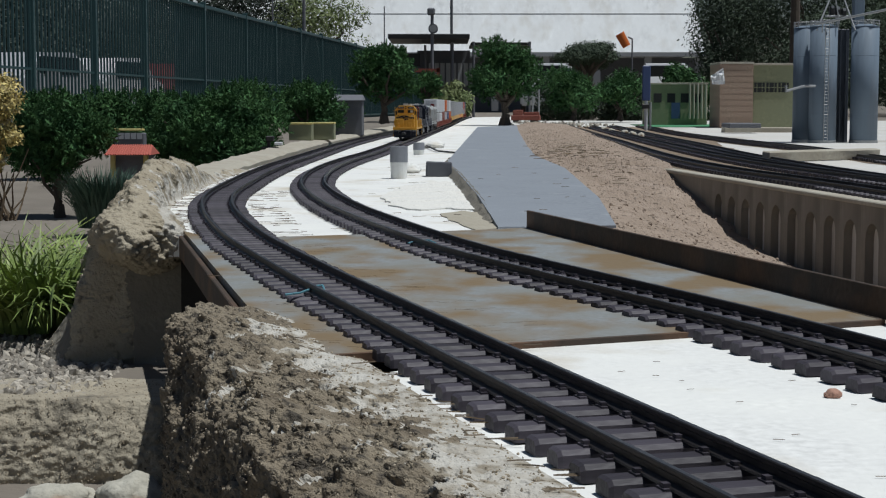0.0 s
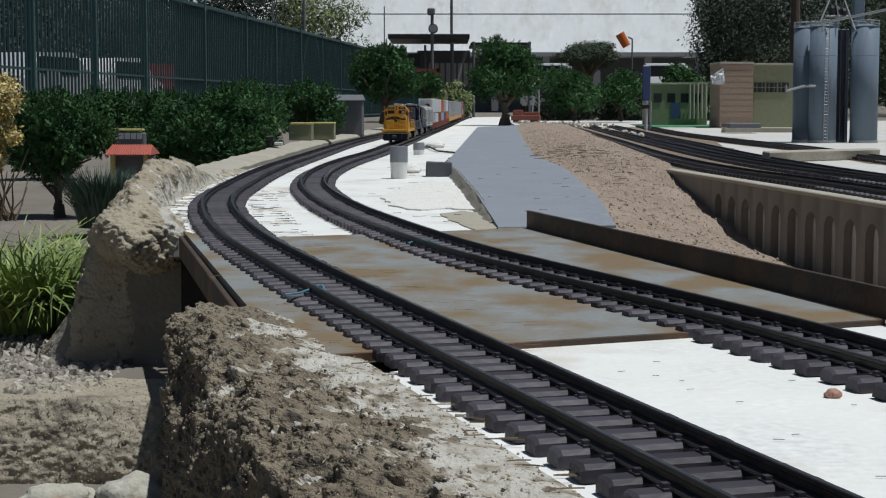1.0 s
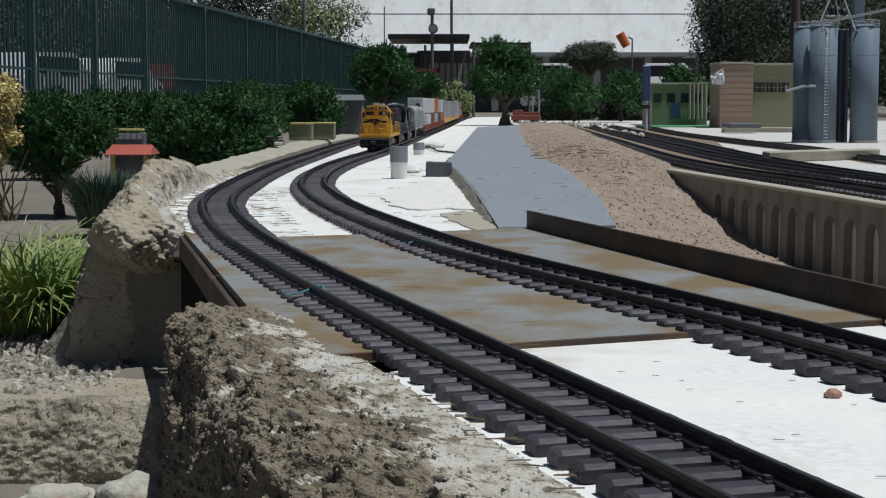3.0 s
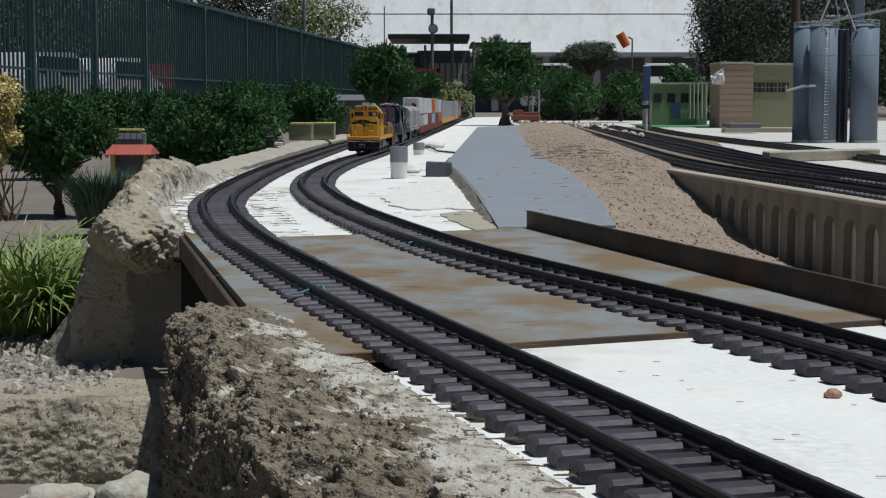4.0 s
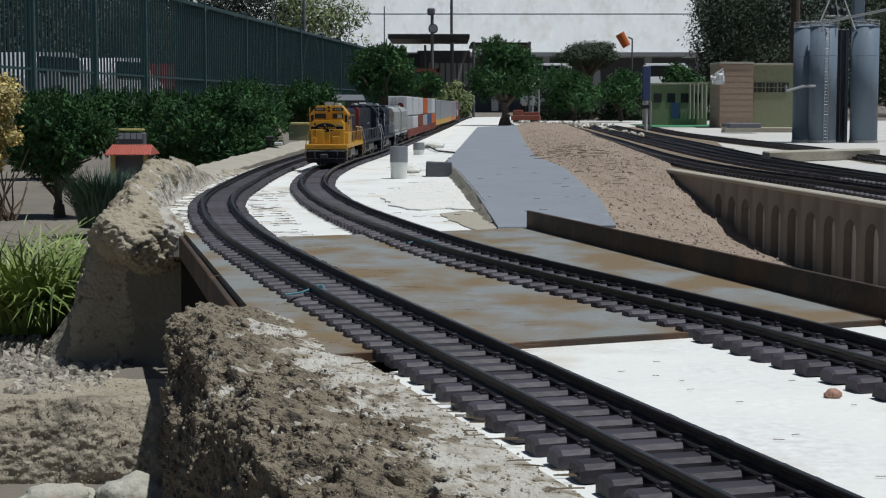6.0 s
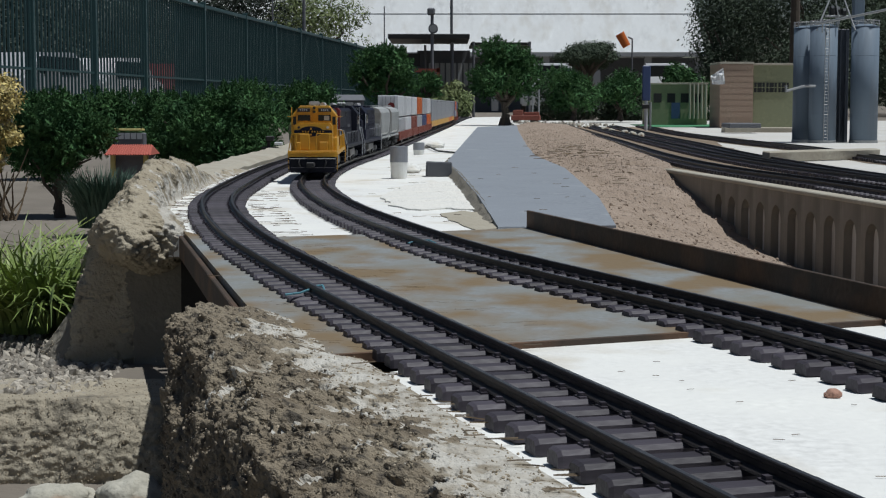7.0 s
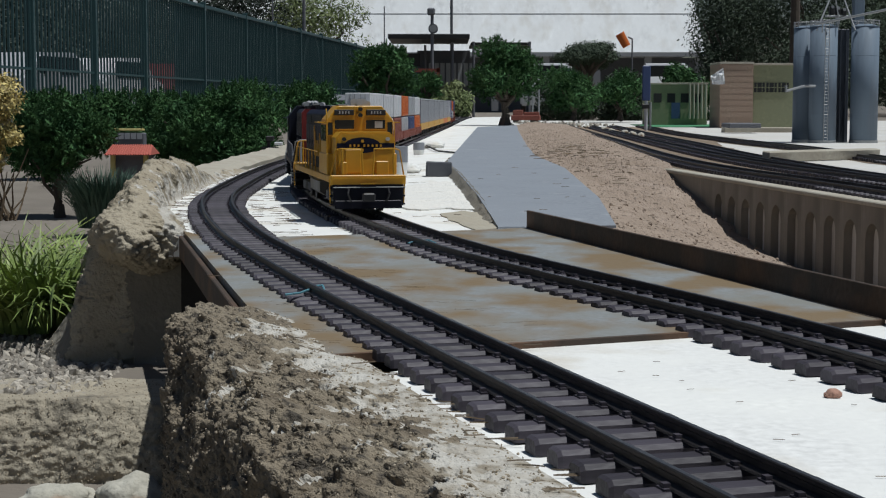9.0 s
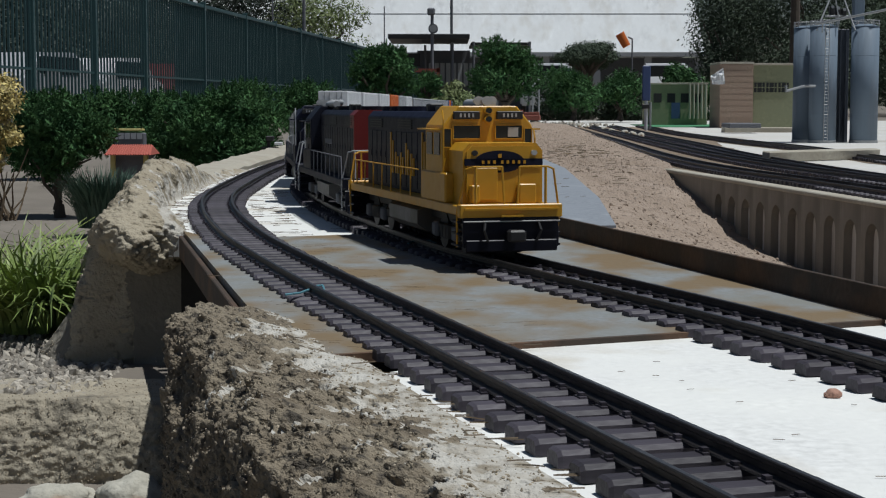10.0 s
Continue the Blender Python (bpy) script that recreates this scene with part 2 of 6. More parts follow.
class Line:
    """A smooth line in plan through a few points, by its length."""

    def __init__(self, pts, n=30):
        p = [np.array(q, float) for q in pts]
        p = [2 * p[0] - p[1]] + p + [2 * p[-1] - p[-2]]
        out = []
        for i in range(1, len(p) - 2):
            a, b, c, d = p[i - 1:i + 3]
            t1 = np.linalg.norm(b - a) ** 0.5
            t2 = t1 + np.linalg.norm(c - b) ** 0.5
            t3 = t2 + np.linalg.norm(d - c) ** 0.5
            for t in np.linspace(t1, t2, n, endpoint=False):
                a1, a2, a3 = a + (b - a) * t / t1, b + (c - b) * (t - t1) / (t2 - t1), c + (d - c) * (t - t2) / (t3 - t2)
                b1, b2 = a1 + (a2 - a1) * t / t2, a2 + (a3 - a2) * (t - t1) / (t3 - t1)
                out.append(b1 + (b2 - b1) * (t - t1) / (t2 - t1))
        self.p = np.array(out + [p[-2]])
        self.s = np.r_[0, np.cumsum(np.hypot(*np.diff(self.p, axis=0).T))]

    def at(self, s):
        return np.array([np.interp(s, self.s, self.p[:, 0]), np.interp(s, self.s, self.p[:, 1])])

    def way(self, s):
        d = self.at(s + 0.02) - self.at(s - 0.02)
        return d / np.hypot(*d)

    def side(self, s, off):
        """The point off metres to the right of the line, looking along it."""
        d = self.way(s)
        return self.at(s) + off * np.array([d[1], -d[0]])

    def s_of_y(self, y):
        return float(np.interp(y, self.p[:, 1], self.s))


OUTER = Line([(0.325, 0.05), (0.25, 0.3), (0.19, 0.5), (0.1451, 0.65), (0.1152, 0.75), (0.0853, 0.85), (0.0409, 1.0), (-0.0178, 1.2),
              (-0.0757, 1.4), (-0.1184, 1.55), (-0.1968, 1.839), (-0.2508, 2.054), (-0.3537, 2.579), (-0.4057, 2.976), (-0.4322, 3.466), (-0.4526, 4.23),
              (-0.4454, 5.402), (-0.4128, 7.441), (-0.2956, 10.193), (-0.1223, 13.761), (0.1325, 21.405), (0.6116, 31.598), (1.478, 42.811)])
INNER = Line([(0.534, 0.204), (0.4117, 0.612), (0.2986, 1.019), (0.2364, 1.23), (0.1743, 1.416), (0.0825, 1.68), (0.0204, 1.871), (-0.0928, 2.336),
              (-0.1702, 2.712), (-0.2416, 3.165), (-0.2834, 3.568), (-0.3058, 4.179), (-0.2915, 4.893), (-0.2497, 5.708), (-0.1835, 7.645), (0.0, 12.996),
              (0.2752, 21.405), (0.7645, 31.598), (1.6309, 42.811)])
TIE_TOP, RAIL_TOP, GAUGE = 0.0098, 0.0185, 0.0495


# ---------------------------------------------------------------- the ground and the slabs
def ground_sheet():
    xs = [-400, -60, -8, -3, -1.5, 1.5, 3, 8, 60, 400]
    ys = [(-60, -0.28), (-2, -0.28), (1.97, -0.28), (2.03, -0.185), (4, -0.185), (10, -0.185), (40, -0.185), (150, -0.185), (900, -0.185)]
    v = [(x, y, z) for y, z in ys for x in xs]
    n = len(xs)
    f = [(j * n + i, j * n + i + 1, (j + 1) * n + i + 1, (j + 1) * n + i) for j in range(len(ys) - 1) for i in range(n - 1)]
    return tagged(solid("ground", v, f, EARTH), "dry beige garden earth below the railway", "ground", kind="structure")


def side_points(line, y0, y1, off, step=0.12):
    s0, s1 = line.s_of_y(y0), line.s_of_y(y1)
    n = max(2, int((s1 - s0) / step))
    return [tuple(line.side(s0 + (s1 - s0) * i / n, off)) for i in range(n + 1)]


def slabs():
    left = side_points(OUTER, 2.26, 24, -0.085)
    far = left + [(1.6, 27), (0.74, 19.2), (0.56, 13.0), (0.30, 7.9), (0.20, 5.2), (0.22, 4.1), (0.19, 2.8), (0.18, 2.36), (0.12, 2.31), (-0.11, 2.19)]
    tagged(part("deck_slab", prism(far, -0.03, 0.0), WHITE_DECK), "white-painted cracked concrete deck under the tracks", "concrete slab", kind="structure")
    near = side_points(OUTER, 0.1, 1.07, -0.09)
    near = near + [(0.06, 1.19), (0.36, 1.325), (0.62, 0.25), (0.62, -0.3), (0.2, -0.3)]
    tagged(part("deck_slab", prism(near, -0.29, 0.0), WHITE_DECK), "white-painted concrete deck in front of the steel bridge", "concrete slab", kind="structure")
    yard = [(0.795, 2.94), (0.98, 1.2), (7, 1.2), (7, 19), (0.75, 19), (0.62, 13.6), (0.69, 5.2), (0.633, 4.45)]
    tagged(part("yard_slab", prism(yard, -0.19, 0.001), YARD_DECK), "pale dusty concrete yard carrying several tracks", "concrete slab", kind="structure")


def yard_dirt():
    """Brown dirt between the yard tracks."""
    left = side_points(Line([(0.69, 4.75), (0.74, 6), (0.85, 8.5), (1.0, 13.4)]), 4.76, 13.3, 0, 0.1)
    right = side_points(Line([(0.93, 4.75), (1.10, 6.0), (1.22, 7.2), (1.45, 9.0), (1.72, 13.4)]), 4.76, 13.3, 0, 0.1)
    out = [(x + 0.03 * noise.noise(Vector((x * 8, y * 8, 1))), y) for x, y in left + right[::-1]]
    tagged(part("yard_dirt", prism(out, -0.002, 0.0035), YARD_DIRT), "bare brown dirt between the yard tracks", "dirt", kind="structure")


def bridge():
    b = thing("bridge_plate", Matrix(), "weathered grey steel bridge plate with rust-brown stains", "bridge")
    out = [(-0.105, 1.12), (0.06, 1.187), (0.356, 1.318), (0.118, 2.315), (-0.11, 2.195), (-0.30, 2.125), (-0.36, 2.262)]
    part("deck_plate", prism(out, -0.004, 0.0045), STEEL_PLATE, b)
    a, c = Vector((-0.10, 1.1185, 0.001)), Vector((0.357, 1.315, 0.001))
    part("plate_edge", box(bmesh.new(), 0.0, 0, 0, 0.003, (c - a).length, 0.0078, 0.0005, Matrix.Translation((a + c) / 2) @ (c - a).to_track_quat("Y", "Z").to_matrix().to_4x4()), RUST, b, "rust-dark cut edge of the plate")
    a, c = Vector((-0.105, 1.10, -0.016)), Vector((-0.362, 2.268, -0.016))
    d = c - a
    m = Matrix.Translation((a + c) / 2) @ d.to_track_quat("Y", "Z").to_matrix().to_4x4()
    part("edge_beam", box(bmesh.new(), -0.003, 0, 0, 0.006, d.length, 0.03, 0.001, m), RUST, b, "dark steel edge beam")
    for k in (0.25, 0.5, 0.75):
        p, q = Vector((-0.1, 1.16, 0)).lerp(Vector((0.35, 1.34, 0)), k), Vector((-0.35, 2.24, 0)).lerp(Vector((0.12, 2.30, 0)), k)
        d2 = q - p
        part("girder", box(bmesh.new(), 0, 0, -0.02, 0.012, d2.length, 0.03, 0, Matrix.Translation((p + q) / 2) @ d2.to_track_quat("Y", "Z").to_matrix().to_4x4()), RUST, b)
    # added walls close the underpass, block its light and carry the shade colour
    tagged(part("abutment_wall", box(bmesh.new(), 0, 0, -0.15, 0.04, 1.3, 0.27, 0, pose(0.20, 1.78, 0, 0, 0, 11.5)), UNDER_SHADE), "added wall closing the space under the bridge, coloured as deep shade", "wall", kind="structure")
    tagged(part("abutment_wall", prism([(-0.374, 2.292), (-0.30, 2.215), (-0.11, 2.15), (0.13, 2.15), (0.13, 2.17), (-0.11, 2.172), (-0.30, 2.30), (-0.374, 2.40)], -0.29, -0.031), UNDER_SHADE), "added face below the deck under the bridge, coloured as deep shade", "wall", kind="structure")
    g = thing("angle_iron", Matrix(), "rusty brown steel angle standing along the bridge edge", "steel angle")
    a, c = Vector((0.120, 2.312, 0.0)), Vector((0.60, 0.34, 0.0))
    d = c - a
    m = Matrix.Translation((a + c) / 2) @ d.to_track_quat("Y", "Z").to_matrix().to_4x4()
    part("upright_leg", box(bmesh.new(), 0, 0, 0.0165, 0.004, d.length, 0.026, 0.0006, m), RUST, g)
    part("flat_leg", box(bmesh.new(), -0.013, 0, 0.0045, 0.022, d.length, 0.002, 0, m), RUST, g)


def noisy(x, y, z, amp, sc):
    v = Vector((x * sc, y * sc, z * sc))
    return amp * (noise.noise(v) + 0.5 * noise.noise(v * 2.3) + 0.28 * noise.noise(v * 5.1) + 0.16 * noise.noise(v * 11.0))


def rock_bank(name, label, y0, y1, edge, profile, nu, nv, amp, end_round, painted=0.0, material=ROCK):
    """A rough bank beside the outer track. profile: (t, out, z) rows from the track edge outwards, t along the bank from 0 to 1."""
    s0, s1 = OUTER.s_of_y(y0), OUTER.s_of_y(y1)
    v = []
    for i in range(nu + 1):
        t = i / nu
        rows = profile(t)
        outs, zs = [r[0] for r in rows], [r[1] for r in rows]
        ln = np.r_[0, np.cumsum(np.hypot(np.diff(outs), np.diff(zs)))]
        e = min(1.0, min(t / end_round[0] if end_round[0] else 1, (1 - t) / end_round[1] if end_round[1] else 1))
        e = math.sqrt(max(0.0, 1 - (1 - e) ** 2))
        for j in range(nv + 1):
            q = ln[-1] * j / nv
            o, z = np.interp(q, ln, outs), np.interp(q, ln, zs)
            x, y = OUTER.side(s0 + (s1 - s0) * t, -edge - o * (0.35 + 0.65 * e))
            k = min(1.0, j / nv * 7) * e
            p3 = Vector((x, y, z))
            d = noisy(x, y, z, amp, 13) * k
            d += amp * k * (0.55 * abs(noise.noise(p3 * 55)) + 0.40 * abs(noise.noise(p3 * 120 + Vector((3, 1, 7)))) + 0.3 * noise.noise(p3 * 30) - 0.25 + 0.30 * noise.noise(p3 * 240) + 0.16 * noise.noise(p3 * 480))
            dn = Vector((-0.7, -0.2, 0.7)).normalized() * d
            zz = z if z < 0 else z * (0.1 + 0.9 * e)
            v.append((x + dn.x, y + dn.y + noisy(y, z, x, amp * 0.6, 9) * k, zz + dn.z))
    n = nv + 1
    f = [(i * n + j, i * n + j + 1, (i + 1) * n + j + 1, (i + 1) * n + j) for i in range(nu) for j in range(nv)]
    c0 = len(v)
    for base in (0, nu * n):
        x, y, z = v[base]
        v.append((x, y, -0.30))
        k = len(v) - 1
        f += [(k, base + j, base + j + 1) for j in range(nv)]
    ob = solid(name, v, f, material)
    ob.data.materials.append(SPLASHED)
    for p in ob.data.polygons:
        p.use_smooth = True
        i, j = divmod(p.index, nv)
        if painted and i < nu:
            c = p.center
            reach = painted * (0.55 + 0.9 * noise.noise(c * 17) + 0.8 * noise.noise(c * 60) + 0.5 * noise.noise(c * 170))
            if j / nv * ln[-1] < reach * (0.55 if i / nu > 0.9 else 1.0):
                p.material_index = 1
    return tagged(ob, label, "rock bank", kind="structure")


def banks():
    def near(t):
        w = 0.95 + 0.12 * math.sin(3.0 * t) + 0.12 * t
        u = max(0.0, (t - 0.70) / 0.30)
        lift = 0.014 * u * u * (3 - 2 * u)
        w *= 1 - 0.07 * u
        return [(0.0, 0.0006), (0.008, 0.0025), (0.045 * w, 0.0055 + lift * 0.6), (0.082 * w, 0.002 + lift), (0.102 * w, -0.013 + lift), (0.112 * w, -0.055), (0.110 * w, -0.30)]

    # painted reaches past the paint strip: the lighter track half is put into colour
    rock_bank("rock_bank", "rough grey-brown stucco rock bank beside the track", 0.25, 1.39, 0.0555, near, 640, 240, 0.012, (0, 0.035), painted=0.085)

    def far(t):
        h = 0.008 + 0.062 * math.sin(math.pi * min(1, t * 1.35) ** 1.2)
        return [(0.0, -0.004), (0.02, 0.002), (0.035, h * 0.8), (0.07, h), (0.10, h * 0.45), (0.13, -0.05), (0.165, -0.20)]

    rock_bank("rock_bank", "rough sandy stucco bank beyond the bridge opening", 2.31, 4.5, 0.066, far, 560, 130, 0.013, (0.012, 0.28), painted=0.075, material=SANDY)
    # the end of the far bank, in mortar: a shaded face under the overhang, a flank to the garden and a rough toe
    nx, nz = 120, 130
    v = []
    for i in range(nx + 1):
        for j in range(nz + 1):
            x = -0.70 + 0.334 * i / nx
            top = -0.007 - 0.185 * min(1.0, max(0.0, (-0.475 - x) / 0.12)) ** 0.8
            z = -0.29 + (top + 0.29) * j / nz
            corner = -0.462 - 0.10 * min(1.0, max(0.0, (-0.04 - z) / 0.2)) ** 1.4
            y = 2.285 + max(0.0, corner - x) * 1.2 + 0.02 * max(0.0, corner + 0.05 - x)
            toe = min(1.0, max(0.0, (-0.185 - z + 0.05 * noise.noise(Vector((x * 14, 3, 0)))) / 0.05))
            y -= 0.055 * toe * toe * (3 - 2 * toe)
            p3 = Vector((x, y, z))
            rough = 0.14 + 0.86 * max(toe, 1.0 if x < corner else 0.0)
            y -= rough * (noisy(x, 0.3, z, 0.008, 11) + 0.006 * abs(noise.noise(p3 * 40)) + 0.004 * abs(noise.noise(p3 * 95)) + 0.0016 * noise.noise(p3 * 220))
            x += 0.004 * noise.noise(Vector((z * 18, 1, 4))) if i == nx else 0.0
            v.append((x, y, z))
    n = nz + 1
    f = [(i * n + j, (i + 1) * n + j, (i + 1) * n + j + 1, i * n + j + 1) for i in range(nx) for j in range(nz)]
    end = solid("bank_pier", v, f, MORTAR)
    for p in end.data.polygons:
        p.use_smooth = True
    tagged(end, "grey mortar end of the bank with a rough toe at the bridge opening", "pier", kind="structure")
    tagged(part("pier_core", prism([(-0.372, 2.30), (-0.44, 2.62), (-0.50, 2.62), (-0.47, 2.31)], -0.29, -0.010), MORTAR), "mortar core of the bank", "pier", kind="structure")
    # the rough nose of the bank, overhanging the pier
    bm = bmesh.new()
    bmesh.ops.create_icosphere(bm, subdivisions=6, radius=1)
    for q in bm.verts:
        c = q.co.copy()
        p3 = Vector((c.x * 0.066, c.y * 0.10, c.z * 0.045))
        k = 1 + 0.22 * noise.noise(p3 * 22) + 0.13 * abs(noise.noise(p3 * 60)) + 0.08 * abs(noise.noise(p3 * 130)) + 0.03 * noise.noise(p3 * 300)
        q.co = p3 * k
    nose = part("rock_bank", bm, SANDY)
    nose.data.materials.append(SPLASHED)
    for p in nose.data.polygons:
        p.use_smooth = True
        if p.center.x + 0.05 * noise.noise(p.center * 30) > 0.03 and p.center.z > -0.02:
            p.material_index = 1
    nose.matrix_basis = pose(-0.425, 2.315, -0.010, 0, 0, 12)
    tagged(nose, "lumpy stucco nose of the bank with white paint splashes", "rock bank", kind="structure")
    # the low step below the gravel bed
    v = []
    nx, nz = 300, 80
    for i in range(nx + 1):
        for j in range(nz + 1):
            x, k = -1.3 + 1.03 * i / nx, j / nz
            z = -0.285 + 0.10 * min(1, k / 0.7)
            y = 1.955 + 0.045 * min(1, k / 0.7) ** 2 + 0.15 * max(0, k - 0.7) / 0.3
            p3 = Vector((x, y, z))
            d = noisy(x, 5, z, 0.007, 10) + 0.006 * abs(noise.noise(p3 * 34)) + 0.0045 * abs(noise.noise(p3 * 80)) + 0.0022 * noise.noise(p3 * 190)
            d += 0.006 * max(0.0, noise.noise(Vector((x * 16, 9, z * 40))) - 0.15)
            front = 1 - max(0, k - 0.7) / 0.3
            v.append((x, y - d * front, z + d * (1 - 0.6 * front) * min(1, k * 3) * (0.3 if k > 0.9 else 1)))
    n = nz + 1
    f = [(i * n + j, (i + 1) * n + j, (i + 1) * n + j + 1, i * n + j + 1) for i in range(nx) for j in range(nz)]
    st = solid("garden_step", v, f, STEP_MORTAR)
    for p in st.data.polygons:
        p.use_smooth = True
    tagged(st, "crumbling mortar step edging the gravel bed, sunlight in its colour", "step", kind="structure")


def kerb():
    b = thing("kerb", Matrix(), "worn sandy concrete kerb along the outer track", "kerb", kind="structure")
    s0, s1 = OUTER.s_of_y(3.6), OUTER.s_of_y(16)
    n, v, f = 120, [], []
    prof = [(-0.10, -0.19), (-0.10, 0.004), (-0.115, 0.014), (-0.18, 0.018), (-0.195, 0.008), (-0.20, -0.19)]
    for i in range(n + 1):
        s = s0 + (s1 - s0) * i / n
        for o, z in prof:
            x, y = OUTER.side(s, o * (1 + 0.3 * min(1, i / n * 3)) + 0.006 * noise.noise(Vector((s * 5, o * 9, 0))))
            v.append((x, y, z + (0.005 * noise.noise(Vector((s * 7, o * 9, 4))) if z > 0 else 0)))
    k = len(prof)
    for i in range(n):
        f += [(i * k + j, i * k + j + 1, (i + 1) * k + j + 1, (i + 1) * k + j) for j in range(k - 1)]
    solid("coping", v, f, KERB, b)


def roadbed():
    out = [(0.079, 2.33), (0.061, 2.89), (0.035, 3.874), (0.009, 4.529), (0.03, 5.2), (0.253, 12.06), (0.59, 13.1), (0.46, 10), (0.383, 7.896), (0.325, 6.3),
           (0.292, 5.2), (0.307, 4.12), (0.267, 2.801), (0.25, 2.36)]
    bm = prism(out, 0.0005, 0.02)
    for v in bm.verts:
        if v.co.y < 2.5 and v.co.z > 0.01:
            v.co.z = 0.0045
    tagged(part("grey_roadbed", bm, ROAD_GREY), "raised strip of roadbed painted plain blue-grey", "roadbed", kind="structure")
    # broken edge of the strip
    v, f = [], []
    pts = Line([(0.077, 2.44), (0.061, 2.89), (0.035, 3.874), (0.009, 4.529), (0.02, 5.0)])
    n = 260
    for i in range(n + 1):
        s = pts.s[-1] * i / n
        for k, (o, z) in enumerate([(0.004, 0.0212), (-0.003, 0.017), (-0.006, 0.009), (-0.013, 0.001)]):
            x, y = pts.side(s, o + 0.005 * noise.noise(Vector((s * 16, k * 0.4, 0))))
            v.append((x, y, (z + 0.002 * noise.noise(Vector((s * 25, k, 5)))) * np.interp(y, [2.36, 2.48, 2.89], [0.1, 0.35, 1.0])))
    f = [(i * 4 + j, i * 4 + j + 1, i * 4 + j + 5, i * 4 + j + 4) for i in range(n) for j in range(3)]
    edge = solid("roadbed_edge", v, f, MORTAR)
    for p in edge.data.polygons:
        p.use_smooth = True
    tagged(edge, "broken concrete edge of the grey roadbed", "edge", kind="structure")


def wall_x(y):
    return 0.623 + (4.56 - y) * 0.107 if y < 4.56 else 0.623 + (y - 4.56) * 0.046


def dirt_point(u, y):
    """A point of the dirt surface, u from the roadbed (0) to the wall (1)."""
    x0, x1 = np.interp(y, [1.9, 2.8, 4.1, 5.2, 7.9, 13.5], [0.21, 0.242, 0.285, 0.27, 0.365, 0.59]), wall_x(y) + 0.02
    zr = np.interp(y, [2.0, 3.0, 3.5, 3.95, 4.4, 4.7, 14], [-0.19, -0.19, -0.176, -0.113, -0.02, 0.012, 0.012])
    x = x0 + (x1 - x0) * u
    z0 = np.interp(y, [2.4, 2.85], [0.0, 0.017])
    z = z0 + (zr - z0) * u ** 0.95 + 0.012 * math.sin(math.pi * u) * min(1, max(0, (y - 2.5) / 3))
    k = min(1, 6 * u, 6 * (1 - u) + (1 if y < 4.2 else 0))
    q = Vector((x * 45, y * 45, 0))
    lump = 0.003 * abs(noise.noise(q)) + 0.003 * abs(noise.noise(q * 2.3)) + 0.0022 * noise.noise(q * 5.1)
    return (x, y, z + noisy(x, y, 0, 0.016, 5) * k + (noisy(x, y, 7, 0.004, 30) + lump) * k)


def dirt_slope():
    nu, nv = 150, 620
    y0 = [2.33 - 0.9 * min(i / nu, 0.5) for i in range(nu + 1)]
    v = [dirt_point(i / nu, y0[i] + (13.42 - y0[i]) * (j / nv) ** 1.9) for j in range(nv + 1) for i in range(nu + 1)]
    n = nu + 1
    f = [(j * n + i, j * n + i + 1, (j + 1) * n + i + 1, (j + 1) * n + i) for j in range(nv) for i in range(nu)]
    ob = solid("dirt_slope", v, f, DIRT)
    tagged(ob, "bare reddish dirt slope between roadbed and yard", "dirt", kind="structure")


def arch_wall():
    a, c = Vector((0.985, 1.2, 0)), Vector((0.628, 4.5, 0))
    d = (c - a)
    m = Matrix.Translation(a) @ d.to_track_quat("Y", "Z").to_matrix().to_4x4()
    w = thing("retaining_wall", m, "weathered concrete retaining wall with a row of blind arches", "wall", kind="structure")
    ln = d.length
    part("backing", boxes((0.030, ln / 2, -0.10, 0.02, ln, 0.195)), ARCH_WALL, w)
    part("coping", boxes((-0.006, ln / 2, 0.0, 0.036, ln, 0.009), bevel=0.002), KERB, w, "pale coping")
    bay = 0.1128
    r, top, bot = 0.033, -0.069, -0.20
    prof = [(-bay / 2, bot), (-bay / 2, -0.005), (bay / 2, -0.005), (bay / 2, bot), (r, bot)]
    prof += [(r * math.cos(q), top + r * math.sin(q)) for q in np.linspace(0, math.pi, 11)] + [(-r, bot)]
    bm = bmesh.new()
    x0, x1 = -0.018, 0.0195
    fr = [bm.verts.new((x0, y, z)) for y, z in prof]
    bk = [bm.verts.new((x1, y, z)) for y, z in prof]
    bm.faces.new(fr)
    for i in range(len(prof)):
        k = (i + 1) % len(prof)
        bm.faces.new((fr[i], bk[i], bk[k], fr[k]))
    bmesh.ops.recalc_face_normals(bm, faces=bm.faces)
    bmesh.ops.triangulate(bm, faces=[q for q in bm.faces if len(q.verts) > 4])
    first = part("arch_panel", bm, ARCH_WALL, w)
    first.matrix_basis = Matrix.Translation((0, 0.022 + bay / 2, 0))
    n = 25
    for i in range(1, n):
        again(first, Matrix.Translation((0, 0.022 + bay * (i + 0.5), 0)))
    part("end_panel", boxes((-0.002, (n * bay + 0.022 + ln) / 2, -0.1025, 0.0315, ln - n * bay - 0.022, 0.195)), ARCH_WALL, w)


ground_sheet()
slabs()
yard_dirt()
bridge()
banks()
kerb()
roadbed()
dirt_slope()
arch_wall()


